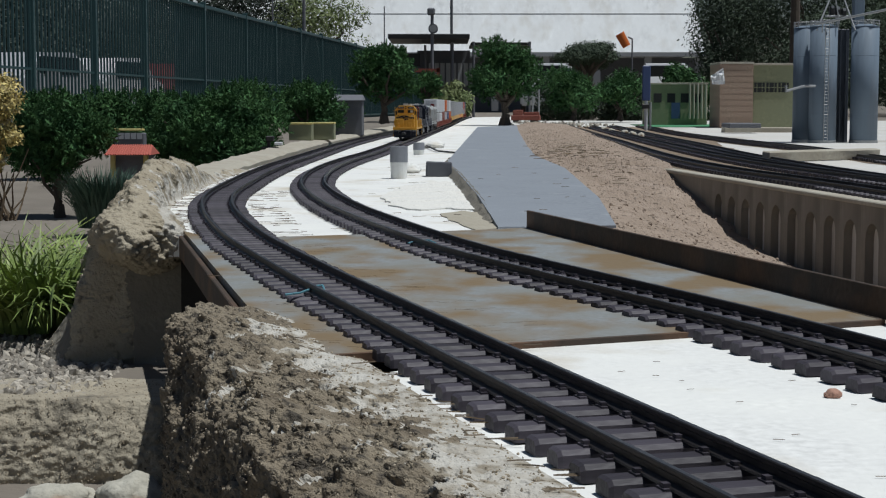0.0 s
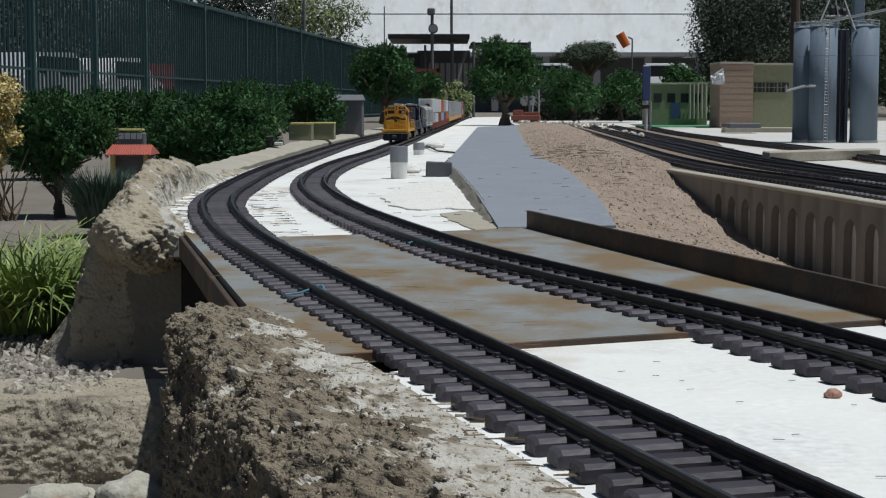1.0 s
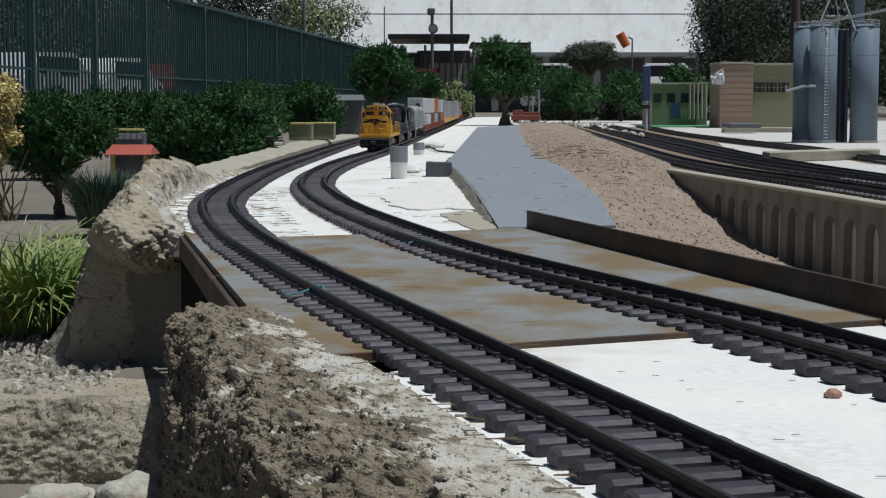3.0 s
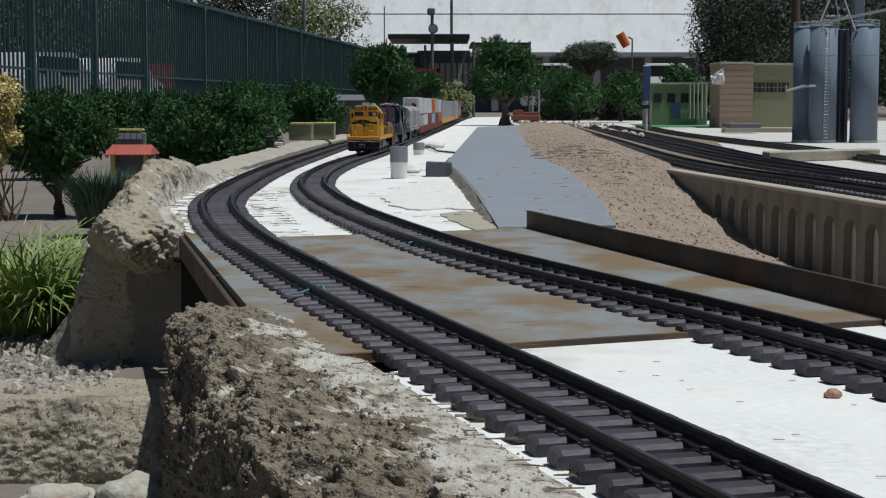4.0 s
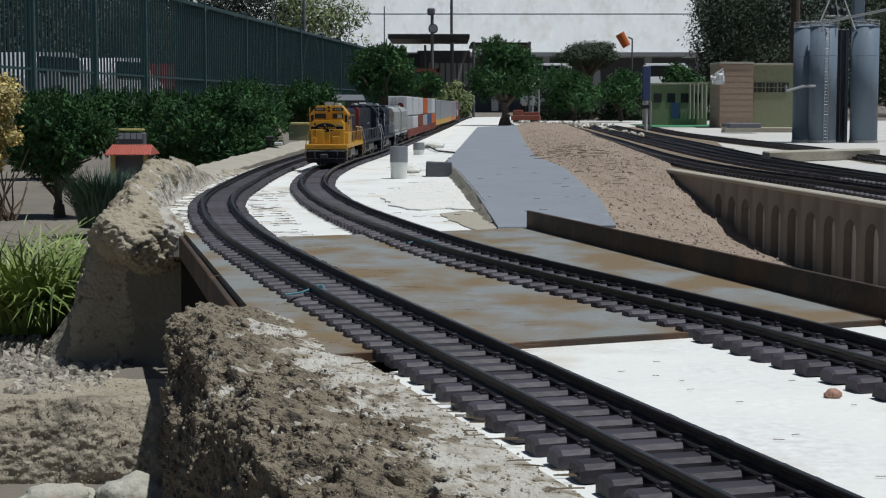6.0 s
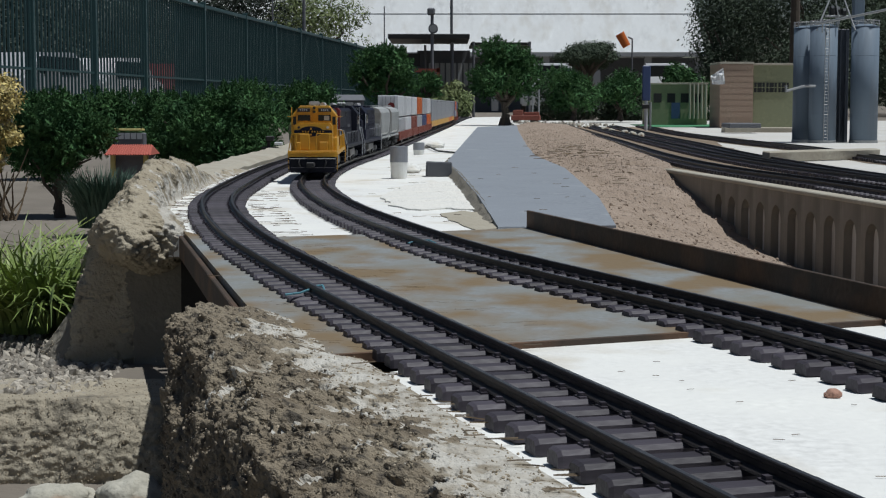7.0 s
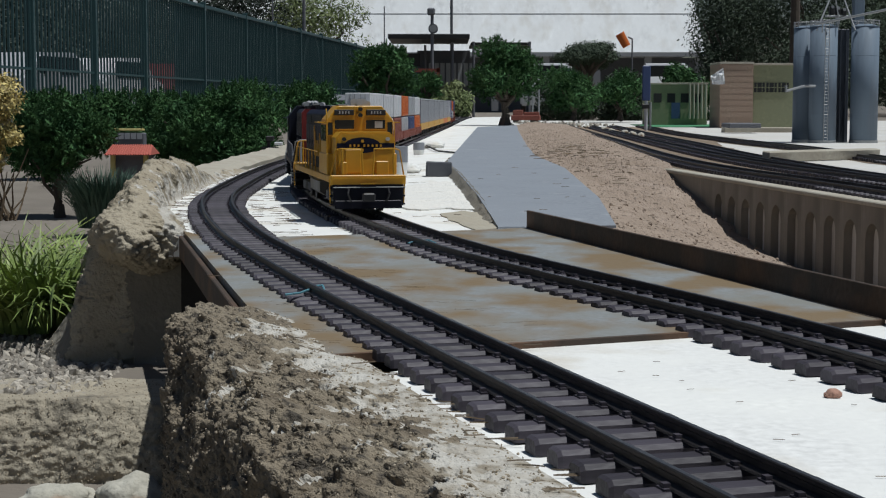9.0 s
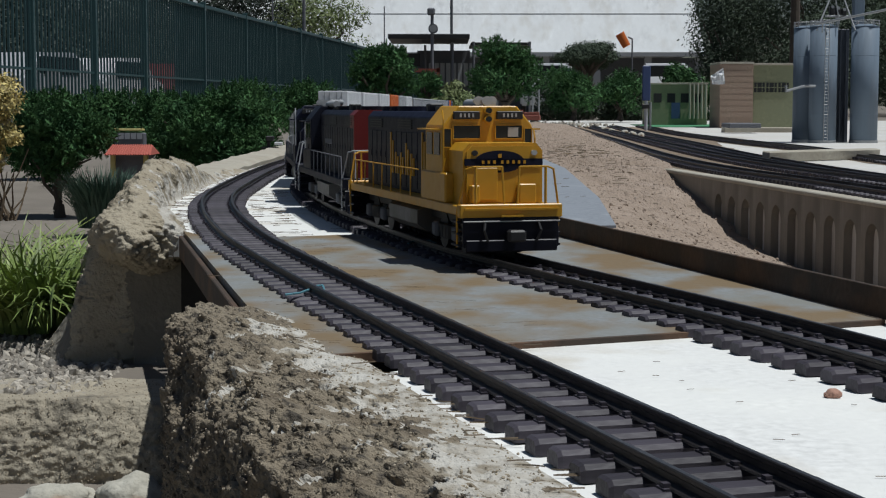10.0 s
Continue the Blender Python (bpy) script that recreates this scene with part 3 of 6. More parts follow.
# ---------------------------------------------------------------- tracks
def tie_mesh():
    """A plastic sleeper with a crowned, worn top, chairs and spike heads."""
    bm = bmesh.new()
    w, h = 0.0086, TIE_TOP
    prof = [(-w, 0.0008), (-w * 0.97, h * 0.72), (-w * 0.70, h * 0.97), (0, h), (w * 0.70, h * 0.97), (w * 0.97, h * 0.72), (w, 0.0008)]
    rows = []
    for x, k in ((-0.0478, 0.86), (-0.0455, 0.985), (0.0, 1.0), (0.0455, 0.985), (0.0478, 0.86)):
        rows.append([bm.verts.new((x, y * (0.9 if k < 0.9 else 1), z * (k if z > 0.002 else 1))) for y, z in prof])
    for a, b in zip(rows[:-1], rows[1:]):
        for j in range(len(prof) - 1):
            bm.faces.new((a[j], b[j], b[j + 1], a[j + 1]))
    bm.faces.new(rows[0])
    bm.faces.new(rows[-1][::-1])
    bmesh.ops.recalc_face_normals(bm, faces=bm.faces)
    for sx in (-1, 1):
        box(bm, sx * GAUGE / 2, 0, TIE_TOP + 0.0002, 0.0165, 0.0092, 0.0012)
        for ox in (-0.0058, 0.0058):
            box(bm, sx * GAUGE / 2 + ox, 0, TIE_TOP + 0.0015, 0.0034, 0.0044, 0.0026)
    return bm


def rails(line, s0, s1, parent, z=0.0, step=0.06):
    hw, fw, h = 0.0019, 0.0046, RAIL_TOP - TIE_TOP
    prof = [(-fw, 0), (-fw, 0.0012), (-0.0011, 0.0026), (-0.0011, h - 0.0032), (-hw, h - 0.0024), (-hw, h - 0.0005), (-hw + 0.0006, h),
            (hw - 0.0006, h), (hw, h - 0.0005), (hw, h - 0.0026), (0.0011, h - 0.0034), (0.0011, 0.0026), (fw, 0.0012), (fw, 0)]
    n = int((s1 - s0) / step)
    k = len(prof)
    for sd in (-1, 1):
        v = []
        for i in range(n + 1):
            s = s0 + (s1 - s0) * i / n
            for o, zz in prof:
                x, y = line.side(s, sd * GAUGE / 2 + o)
                v.append((x, y, z + TIE_TOP + zz))
        f = [(i * k + j, i * k + (j + 1) % k, (i + 1) * k + (j + 1) % k, (i + 1) * k + j) for i in range(n) for j in range(k)]
        ob = solid("rail", v, f, RAIL, parent)
        ob.data.materials.append(RAILTOP)
        ob.data.materials.append(RAILFOOT)
        for i, p in enumerate(ob.data.polygons):
            p.material_index = 1 if i % k == 6 else 2 if i % k in (0, 12) else 0


def track(line, y0, y1, label, pieces, group, z=0.0, spacing=0.0318):
    tr = thing("railway_track", Matrix(), label, "railway track", group)
    s0, s1 = line.s_of_y(y0), line.s_of_y(y1)
    rails(line, s0, s1, tr, z)
    n = int((s1 - s0) / spacing)
    first = None
    rng = random.Random(7)
    rest_v, rest_f = [], []
    cube = [(sx * 0.046, sy * 0.0072, zz) for zz in (0.0, TIE_TOP) for sy in (-1, 1) for sx in (-1, 1)]
    cf = [(4, 5, 7, 6), (0, 1, 5, 4), (2, 6, 7, 3), (0, 4, 6, 2), (1, 3, 7, 5)]
    for i in range(n):
        s = s0 + (i + 0.5) * spacing
        x, y = line.at(s)
        d = line.way(s)
        m = Matrix.Translation((x + rng.uniform(-0.0012, 0.0012), y, z + rng.uniform(-0.0003, 0.0003))) @ Matrix.Rotation(math.atan2(-d[0], d[1]) + rng.uniform(-0.02, 0.02), 4, "Z")
        if i < pieces:
            if first is None:
                first = part("sleeper", tie_mesh(), TIE, tr)
                first.matrix_basis = m
            else:
                again(first, m)
        else:
            b = len(rest_v)
            rest_v += [m @ Vector(c) for c in cube]
            rest_f += [tuple(q + b for q in c) for c in cf]
    if rest_v:
        tagged(solid("sleeper_run", rest_v, rest_f, TIE, tr), kind="stuff")


# ---------------------------------------------------------------- plants
def leaf_cloud(n, lobes, size, rng, up=0.35, shell=0.55):
    """n small bent leaves on the outer shells of the lobes (x, y, z, rx, ry, rz)."""
    L = np.array(lobes, float)
    w = (L[:, 3] * L[:, 5]) ** 1.0
    idx = rng.choice(len(L), n, p=w / w.sum())
    d = rng.normal(size=(n, 3))
    d /= np.linalg.norm(d, axis=1)[:, None]
    r = shell + (1 - shell) * rng.random(n) ** 0.5
    r *= 1 + 0.13 * rng.normal(size=n)
    c = L[idx, :3] + d * L[idx, 3:] * r[:, None]
    nr = d + rng.normal(size=(n, 3)) * 0.6 + np.array([0, 0, up])
    nr /= np.linalg.norm(nr, axis=1)[:, None]
    a = np.cross(nr, rng.normal(size=(n, 3)))
    a /= np.linalg.norm(a, axis=1)[:, None]
    b = np.cross(nr, a)
    s = (size * (0.55 + 0.9 * rng.random(n)))[:, None]
    v = np.stack([c - a * s, c + b * s * 0.40 - nr * s * 0.1, c + a * s, c - b * s * 0.40 - nr * s * 0.1], 1).reshape(-1, 3)
    f = np.arange(4 * n).reshape(-1, 4)
    return v, f


def tufts(n, per, lobes, length, rng):
    """n tufts of per narrow leaves each, standing out of the lobes like juniper sprays."""
    L = np.array(lobes, float)
    w = L[:, 3] * L[:, 5]
    idx = rng.choice(len(L), n, p=w / w.sum())
    d = rng.normal(size=(n, 3)) + np.array([0, 0, 0.25])
    d /= np.linalg.norm(d, axis=1)[:, None]
    root = L[idx, :3] + d * L[idx, 3:] * (0.80 + 0.20 * rng.random(n))[:, None]
    axis = d + np.array([0, 0, 0.55]) + rng.normal(size=(n, 3)) * 0.25
    axis /= np.linalg.norm(axis, axis=1)[:, None]
    size = length * (0.6 + 0.9 * rng.random(n) ** 1.5)
    k = np.repeat(np.arange(n), per)
    m = len(k)
    u = rng.random(m)
    c = root[k] + axis[k] * (size[k] * (u * 1.5 - 0.2))[:, None] + rng.normal(size=(m, 3)) * (size[k] * 0.24 * (1.05 - 0.7 * u))[:, None]
    a = axis[k] + rng.normal(size=(m, 3)) * 0.55
    a /= np.linalg.norm(a, axis=1)[:, None]
    b = np.cross(a, rng.normal(size=(m, 3)))
    b /= np.linalg.norm(b, axis=1)[:, None]
    ln = (size[k] * (0.24 + 0.22 * rng.random(m)))[:, None]
    v = np.stack([c - a * ln, c + b * ln * 0.22, c + a * ln, c - b * ln * 0.22], 1).reshape(-1, 3)
    return v, np.arange(4 * m).reshape(-1, 4)


def cloud(name, n, lobes, size, material, parent, seed=1, shell=0.55, spray=0.0):
    rng = np.random.default_rng(seed)
    if spray:
        v, f = tufts(int(n * 1.7 / 36), 36, lobes, spray, rng)
        v2, f2 = leaf_cloud(int(n * 0.2), [(*q[:3], *(0.86 * r for r in q[3:])) for q in lobes], size * 1.3, rng, shell=0.4)
        v, f = np.concatenate([v, v2]), np.concatenate([f, f2 + len(v)])
    else:
        v, f = leaf_cloud(n, lobes, size, rng, shell=shell)
    me = bpy.data.meshes.new(name)
    me.from_pydata(v.tolist(), [], f.tolist())
    me.materials.append(material)
    ob = new(name, me)
    ob.parent = parent
    return ob


def lobes_in(w, d, h, z0, n, rng, k=0.38, core=0.36):
    """Lumps that fill a mound w wide, d deep and h high over z0."""
    out = [(0, 0, z0 + h * 0.45, w * core, d * core, h * core * 1.15)]
    for i in range(n):
        q = rng.random() * math.tau
        e = rng.random() ** 0.5
        zc = rng.random()
        sh = math.sqrt(max(0.05, 1 - (zc - 0.25) ** 2 * 1.4))
        r = k * (0.55 + 0.5 * rng.random())
        out.append((math.cos(q) * e * w * (0.5 - r * 0.4) * sh, math.sin(q) * e * d * (0.5 - r * 0.4) * sh, z0 + h * (0.12 + 0.70 * zc),
                    w * r * 0.55, d * r * 0.55, h * r * 0.62))
    return out


def limb(bm, a, b, r1, r2, rng, n=4):
    a, b = Vector(a), Vector(b)
    p = a
    for i in range(1, n + 1):
        t = i / n
        q = a.lerp(b, t) + Vector((rng.uniform(-1, 1), rng.uniform(-1, 1), 0)) * (b - a).length * 0.05 * (1 if i < n else 0)
        rod(bm, p, q, r1 + (r2 - r1) * (i - 1) / n, 7, r1 + (r2 - r1) * t)
        p = q
    return bm


def tree(x, y, z, trunk, w, h, seed, label, leaves=5000, size=0.014, material=None, r=0.02, group="", depth=None, lumps=14, spray=0.0, fork=0.6):
    """A tree or shrub: a tapered trunk with limbs and a ragged crown w wide and h high above the trunk."""
    rng = random.Random(seed)
    t = thing("tree" if trunk > 0.06 else "shrub", pose(x, y, z), label, "tree" if trunk > 0.06 else "shrub", group)
    bm = bmesh.new()
    limb(bm, (0, 0, -0.01), (rng.uniform(-0.1, 0.1) * w * 0.3, 0, trunk + h * 0.15), r * 1.2, r * 0.6, rng, 6)
    rod(bm, (0, 0, -0.01), (0, 0, trunk * 0.22 + 0.01), r * 1.7, 9, r * 1.15)
    for i in range(8):
        q = i * 0.8 + rng.uniform(-0.3, 0.3)
        e = rng.uniform(0.2, 0.40)
        limb(bm, (0, 0, trunk * rng.uniform(fork, 1.0)), (math.cos(q) * w * e, math.sin(q) * (depth or w) * e, trunk + h * rng.uniform(0.12, 0.6)), r * 0.62, r * 0.2, rng)
    part("trunk", bm, BARK, t)
    lb = lobes_in(w * 1.08, (depth or w) * 1.08, h * 1.05, trunk - 0.02 * bool(spray), int(lumps * (1.35 if spray else 1)), rng, 0.40 if spray else 0.38, 0.29 if spray else 0.36)
    cloud("crown", leaves, lb, size, material or LEAF, t, seed, spray=spray)
    return t


def grass_clump(name, x, y, z, n, radius, height, material, label, seed, spread=0.9, width=0.0035):
    rng = np.random.default_rng(seed)
    v, f = [], []
    for i in range(n):
        q, e = rng.random() * math.tau, radius * rng.random() ** 0.5
        bx, by = math.cos(q) * e * 0.5, math.sin(q) * e * 0.5
        lean = q + rng.normal() * 0.6
        ln = height * (0.55 + 0.6 * rng.random())
        k = spread * (0.25 + 0.75 * rng.random())
        wd = width * (0.6 + 0.7 * rng.random())
        sx, sy = -math.sin(lean) * wd, math.cos(lean) * wd
        b = len(v)
        for j in range(6):
            t = j / 5
            out = ln * k * t ** 1.6 * 0.95
            up = ln * (t - 0.55 * k * t ** 2.4)
            ww = (1 - t) ** 0.6 if j < 5 else 0.08
            px, py = bx + math.cos(lean) * out, by + math.sin(lean) * out
            v += [(px - sx * ww, py - sy * ww, up), (px + sx * ww, py + sy * ww, up + 0.001)]
        f += [(b + 2 * j, b + 2 * j + 1, b + 2 * j + 3, b + 2 * j + 2) for j in range(5)]
    ob = solid(name, v, f, material)
    ob.matrix_basis = pose(x, y, z)
    return tagged(ob, label, "grass", kind="stuff")


# ---------------------------------------------------------------- the train
def wheelset_truck(parent, y, material, axles=(-0.042, 0.042)):
    """A truck: side frames with journal boxes and springs, axles and wheels."""
    t = part("truck", boxes((-0.030, y, 0.019, 0.006, 0.125, 0.010), (0.030, y, 0.019, 0.006, 0.125, 0.010), (0, y, 0.02, 0.05, 0.03, 0.012), bevel=0.001), material, parent)
    for sx in (-1, 1):
        for a in axles:
            part("journal_box", box(bmesh.new(), sx * 0.034, y + a, 0.017, 0.006, 0.018, 0.016, 0.002), SLATE if material is TRUCK else material, t)
        for a in (-0.012, 0, 0.012):
            part("spring", rod(bmesh.new(), (sx * 0.033, y + a, 0.010), (sx * 0.033, y + a, 0.024), 0.004, 8), material, t)
    for a in axles:
        bm = bmesh.new()
        rod(bm, (-0.03, y + a, 0.0155), (0.03, y + a, 0.0155), 0.003, 8)
        for sx in (-1, 1):
            rod(bm, (sx * 0.0205, y + a, 0.0155), (sx * 0.0262, y + a, 0.0155), 0.0194, 24)
            rod(bm, (sx * 0.0195, y + a, 0.0155), (sx * 0.0208, y + a, 0.0155), 0.0212, 24)
        part("wheelset", bm, BLACK, t)
    return t


def coupler(parent, y, sign):
    part("coupler", boxes((0, y + sign * 0.012, 0.022, 0.010, 0.03, 0.009), (0.003, y + sign * 0.028, 0.022, 0.016, 0.010, 0.012), bevel=0.002), BLACK, parent)


def locomotive(label, hood_paint, nose_paint, sill_paint, rail_paint, pilot_paint, tail_paint=None, letters=None):
    """A four-axle hood diesel, nose towards +y, on the rail tops."""
    e = thing("locomotive", Matrix(), label, "model locomotive", "train")
    part("frame", boxes((0, 0, 0.0455, 0.092, 0.565, 0.010), (0, 0.281, 0.0455, 0.094, 0.012, 0.014), (0, -0.281, 0.0455, 0.094, 0.012, 0.014), bevel=0.001), sill_paint, e, "walkway and side sill")
    part("underframe", boxes((0, 0, 0.034, 0.05, 0.54, 0.014)), BLACK, e)
    for sg in (1, -1):
        p = part("pilot", boxes((0, sg * 0.284, 0.0245, 0.088, 0.005, 0.033), (0, sg * 0.287, 0.010, 0.084, 0.004, 0.012), bevel=0.001), pilot_paint, e)
        for sx in (-1, 1):
            for k, zz in enumerate((0.010, 0.022, 0.034)):
                part("step", boxes((sx * 0.041, sg * (0.266 + 0.0), zz, 0.012, 0.030, 0.0025), bevel=0.0006), pilot_paint, p)
            part("mu_hose", tube([(sx * 0.024, sg * 0.2875, 0.036), (sx * 0.026, sg * 0.292, 0.026), (sx * 0.022, sg * 0.290, 0.014)], 0.0013), BLACK, p)
        part("cut_lever", tube([(-0.044, sg * 0.289, 0.035), (0.044, sg * 0.289, 0.035)], 0.0007), SILVER, p)
        coupler(e, sg * 0.288, sg)
    # short hood with a sloped brow
    bm = extrude_profile([(-0.037, 0.050), (-0.037, 0.106), (-0.031, 0.114), (0.031, 0.114), (0.037, 0.106), (0.037, 0.050)], 0.195, 0.258)
    bmesh.ops.bevel(bm, geom=[q for q in bm.edges if all(v.co.y > 0.25 for v in q.verts)], offset=0.003, segments=2, affect="EDGES")
    nose = part("short_hood", bm, nose_paint, e, "low nose")
    part("nose_door", boxes((0.016, 0.259, 0.072, 0.020, 0.003, 0.034), bevel=0.0008), nose_paint, nose)
    part("nose_box", boxes((-0.02, 0.263, 0.062, 0.016, 0.010, 0.020), bevel=0.001), nose_paint, nose)
    part("nose_box", boxes((0.028, 0.263, 0.062, 0.008, 0.010, 0.018), bevel=0.001), nose_paint, nose)
    for sx in (-0.028, 0.027):
        part("class_lamp", rod(bmesh.new(), (sx, 0.257, 0.104), (sx, 0.2605, 0.104), 0.0028, 12), SILVER if sx < 0 else BLACK, nose)
    if letters:
        bm = bmesh.new()
        bmesh.ops.create_cone(bm, cap_ends=True, segments=28, radius1=0.5, radius2=0.5, depth=1,
                              matrix=Matrix.Translation((0.004, 0.2584, 0.095)) @ Matrix.Rotation(math.pi / 2, 4, "X") @ Matrix.Diagonal((0.046, 0.023, 0.002, 1)))
        box(bm, 0.0, 0.2584, 0.0945, 0.072, 0.002, 0.007)
        her = part("emblem", bm, NAVY, nose, "navy oval emblem with a cross band")
        bm = bmesh.new()
        for k in range(8):
            box(bm, -0.019 + k * 0.0052 + (0.002 if k > 4 else 0), 0.2598, 0.0945, 0.0022, 0.0008, 0.0034)
        box(bm, 0.004, 0.2598, 0.088, 0.003, 0.0008, 0.004)
        box(bm, 0.004, 0.2598, 0.101, 0.003, 0.0008, 0.004)
        part("emblem_band", bm, letters, her)
    # cab
    cabp = [(-0.043, 0.050), (-0.043, 0.131), (-0.028, 0.1525), (0.028, 0.1525), (0.043, 0.131), (0.043, 0.050)]
    bm = extrude_profile(cabp, 0.125, 0.198)
    bmesh.ops.bevel(bm, geom=list(bm.edges), offset=0.0012, segments=1, affect="EDGES")
    cab = part("cab", bm, nose_paint, e, "driver's cab")
    part("sun_card", boxes((-0.024, 0.1995, 0.1245, 0.010, 0.0008, 0.010)), LIGHTGREY, cab, "pale card behind the windscreen")
    for sx in (-1, 1):
        part("roof_visor", boxes((sx * 0.0465, 0.162, 0.1275, 0.012, 0.06, 0.0015)), nose_paint, cab)
    for x0, x1, z0, z1 in ((-0.0325, -0.0075, 0.118, 0.1315), (0.0075, 0.0325, 0.118, 0.1315), (-0.0415, -0.0352, 0.109, 0.128), (0.0352, 0.0415, 0.109, 0.128)):
        q = part("cab_window", boxes(((x0 + x1) / 2, 0.1985, (z0 + z1) / 2, x1 - x0, 0.0014, z1 - z0)), GLASS, cab)
        part("window_gasket", boxes(((x0 + x1) / 2, 0.1988, z1 + 0.0005, x1 - x0 + 0.002, 0.002, 0.001), ((x0 + x1) / 2, 0.1988, z0 - 0.0005, x1 - x0 + 0.002, 0.002, 0.001),
                                    (x0 - 0.0005, 0.1988, (z0 + z1) / 2, 0.001, 0.002, z1 - z0), (x1 + 0.0005, 0.1988, (z0 + z1) / 2, 0.001, 0.002, z1 - z0)), nose_paint, q)
    for sx in (-1, 1):
        for yc in (0.145, 0.177):
            part("side_window", boxes((sx * 0.0432, yc, 0.112, 0.0014, 0.024, 0.024)), GLASS, cab)
        nb = part("number_board", boxes((sx * 0.0205, 0.1995, 0.1425, 0.025, 0.004, 0.0085), bevel=0.0006), BLACK, cab)
        bm = bmesh.new()
        for k in range(4):
            box(bm, sx * 0.0205 - 0.0058 + 0.0039 * k, 0.2019, 0.1425, 0.0016, 0.0006, 0.0040)
        part("number_bar", bm, LIGHTGREY, nb)
    for zz in (0.1385, 0.1475):
        h = part("headlight", rod(bmesh.new(), (0, 0.198, zz), (0, 0.203, zz), 0.0042, 16), nose_paint, cab)
        part("lens", rod(bmesh.new(), (0, 0.2031, zz), (0, 0.2037, zz), 0.003, 14), GLASS, h)
    part("grab_iron", tube([(-0.0435, 0.2, 0.128), (-0.0435, 0.205, 0.118), (-0.0435, 0.205, 0.06)], 0.0008), rail_paint, cab)
    part("grab_iron", tube([(0.0435, 0.2, 0.148), (0.0435, 0.205, 0.138), (0.0435, 0.205, 0.06)], 0.0008), rail_paint, cab)
    for sx in (-1, 1):
        part("battery_box", boxes((sx * 0.036, 0.165, 0.066, 0.018, 0.105, 0.032), bevel=0.0015), sill_paint, e)
    part("louvre", boxes(*[(-0.0435, 0.16, 0.078 + 0.0035 * k, 0.002, 0.02, 0.0015) for k in range(4)]), sill_paint, e)
    # long hood
    hp = [(-0.029, 0.050), (-0.029, 0.139), (-0.023, 0.146), (0.023, 0.146), (0.029, 0.139), (0.029, 0.050)]
    bm = extrude_profile(hp, -0.255, 0.1255)
    bmesh.ops.bevel(bm, geom=list(bm.edges), offset=0.001, segments=1, affect="EDGES")
    hood = part("long_hood", bm, hood_paint, e, "engine hood")
    if tail_paint:
        part("tail_band", extrude_profile([(x * 1.02, z + (0.0006 if z > 0.1 else 0.001)) for x, z in hp], -0.257, -0.215), tail_paint, hood, "red end of the hood")
    door = None
    for sx in (-1, 1):
        for k in range(13):
            m = Matrix.Translation((sx * 0.0292, -0.236 + k * 0.0275, 0.088))
            if door is None:
                door = part("hood_door", boxes((0, 0, 0, 0.0016, 0.0245, 0.066), (0, 0.009, 0.004, 0.0028, 0.002, 0.008), bevel=0.0005), hood_paint, hood)
                door.matrix_basis = m
            else:
                again(door, m)
        for k in range(2):
            part("radiator_grille", boxes(*[(sx * 0.0296, -0.20 + k * 0.16, 0.126 + 0.003 * j, 0.0016, 0.07, 0.0014) for j in range(4)]), BLACK, hood)
    fan = None
    for k, yc in enumerate((-0.225, -0.18, -0.135, 0.02)):
        m = Matrix.Translation((0, yc, 0.146))
        if fan is None:
            fan = part("roof_fan", rod(bmesh.new(), (0, 0, 0), (0, 0, 0.006), 0.018, 20), hood_paint, hood)
            fan.matrix_basis = m
        else:
            again(fan, m)
    part("exhaust_stack", boxes((0, -0.03, 0.150, 0.014, 0.02, 0.010), bevel=0.001), BLACK, hood)
    part("roof_hatch", boxes((0, 0.07, 0.149, 0.03, 0.06, 0.006), bevel=0.001), BLACK, hood)
    part("air_tank", rod(bmesh.new(), (-0.014, 0.06, 0.155), (-0.014, 0.155, 0.155), 0.005, 12), SILVER, e, "silver roof air tank")
    bm = bmesh.new()
    for dx, ln in ((-0.006, 0.02), (0.0, 0.026), (0.006, 0.018)):
        rod(bm, (dx, 0.17, 0.158), (dx, 0.17 + ln, 0.158), 0.0015, 10, 0.005)
    rod(bm, (0, 0.172, 0.150), (0, 0.172, 0.158), 0.002, 8)
    part("horn", bm, SILVER, e, "chrome air horn")
    # tank and trucks
    bm = extrude_profile([(-0.026, 0.040), (-0.040, 0.034), (-0.040, 0.018), (-0.030, 0.010), (0.030, 0.010), (0.040, 0.018), (0.040, 0.034), (0.026, 0.040)], -0.072, 0.072)
    part("fuel_tank", bm, TANK, e, "silver fuel tank with its shade in the colour")
    for yc in (-0.175, 0.175):
        wheelset_truck(e, yc, TRUCK)
    # handrails
    for sx in (-1, 1):
        pts = [(sx * 0.045, -0.262, 0.0495), (sx * 0.045, -0.252, 0.0815)] + [(sx * 0.045, -0.2 + 0.05 * k, 0.0815) for k in range(7)]
        part("handrail", tube(pts, 0.0008), SLATE if rail_paint is LIGHTGREY else rail_paint, e)
        for k in range(7):
            part("stanchion", tube([(sx * 0.0455, -0.235 + 0.05 * k, 0.0495), (sx * 0.0455, -0.235 + 0.05 * k, 0.0815)], 0.0008), SLATE if rail_paint is LIGHTGREY else rail_paint, e)
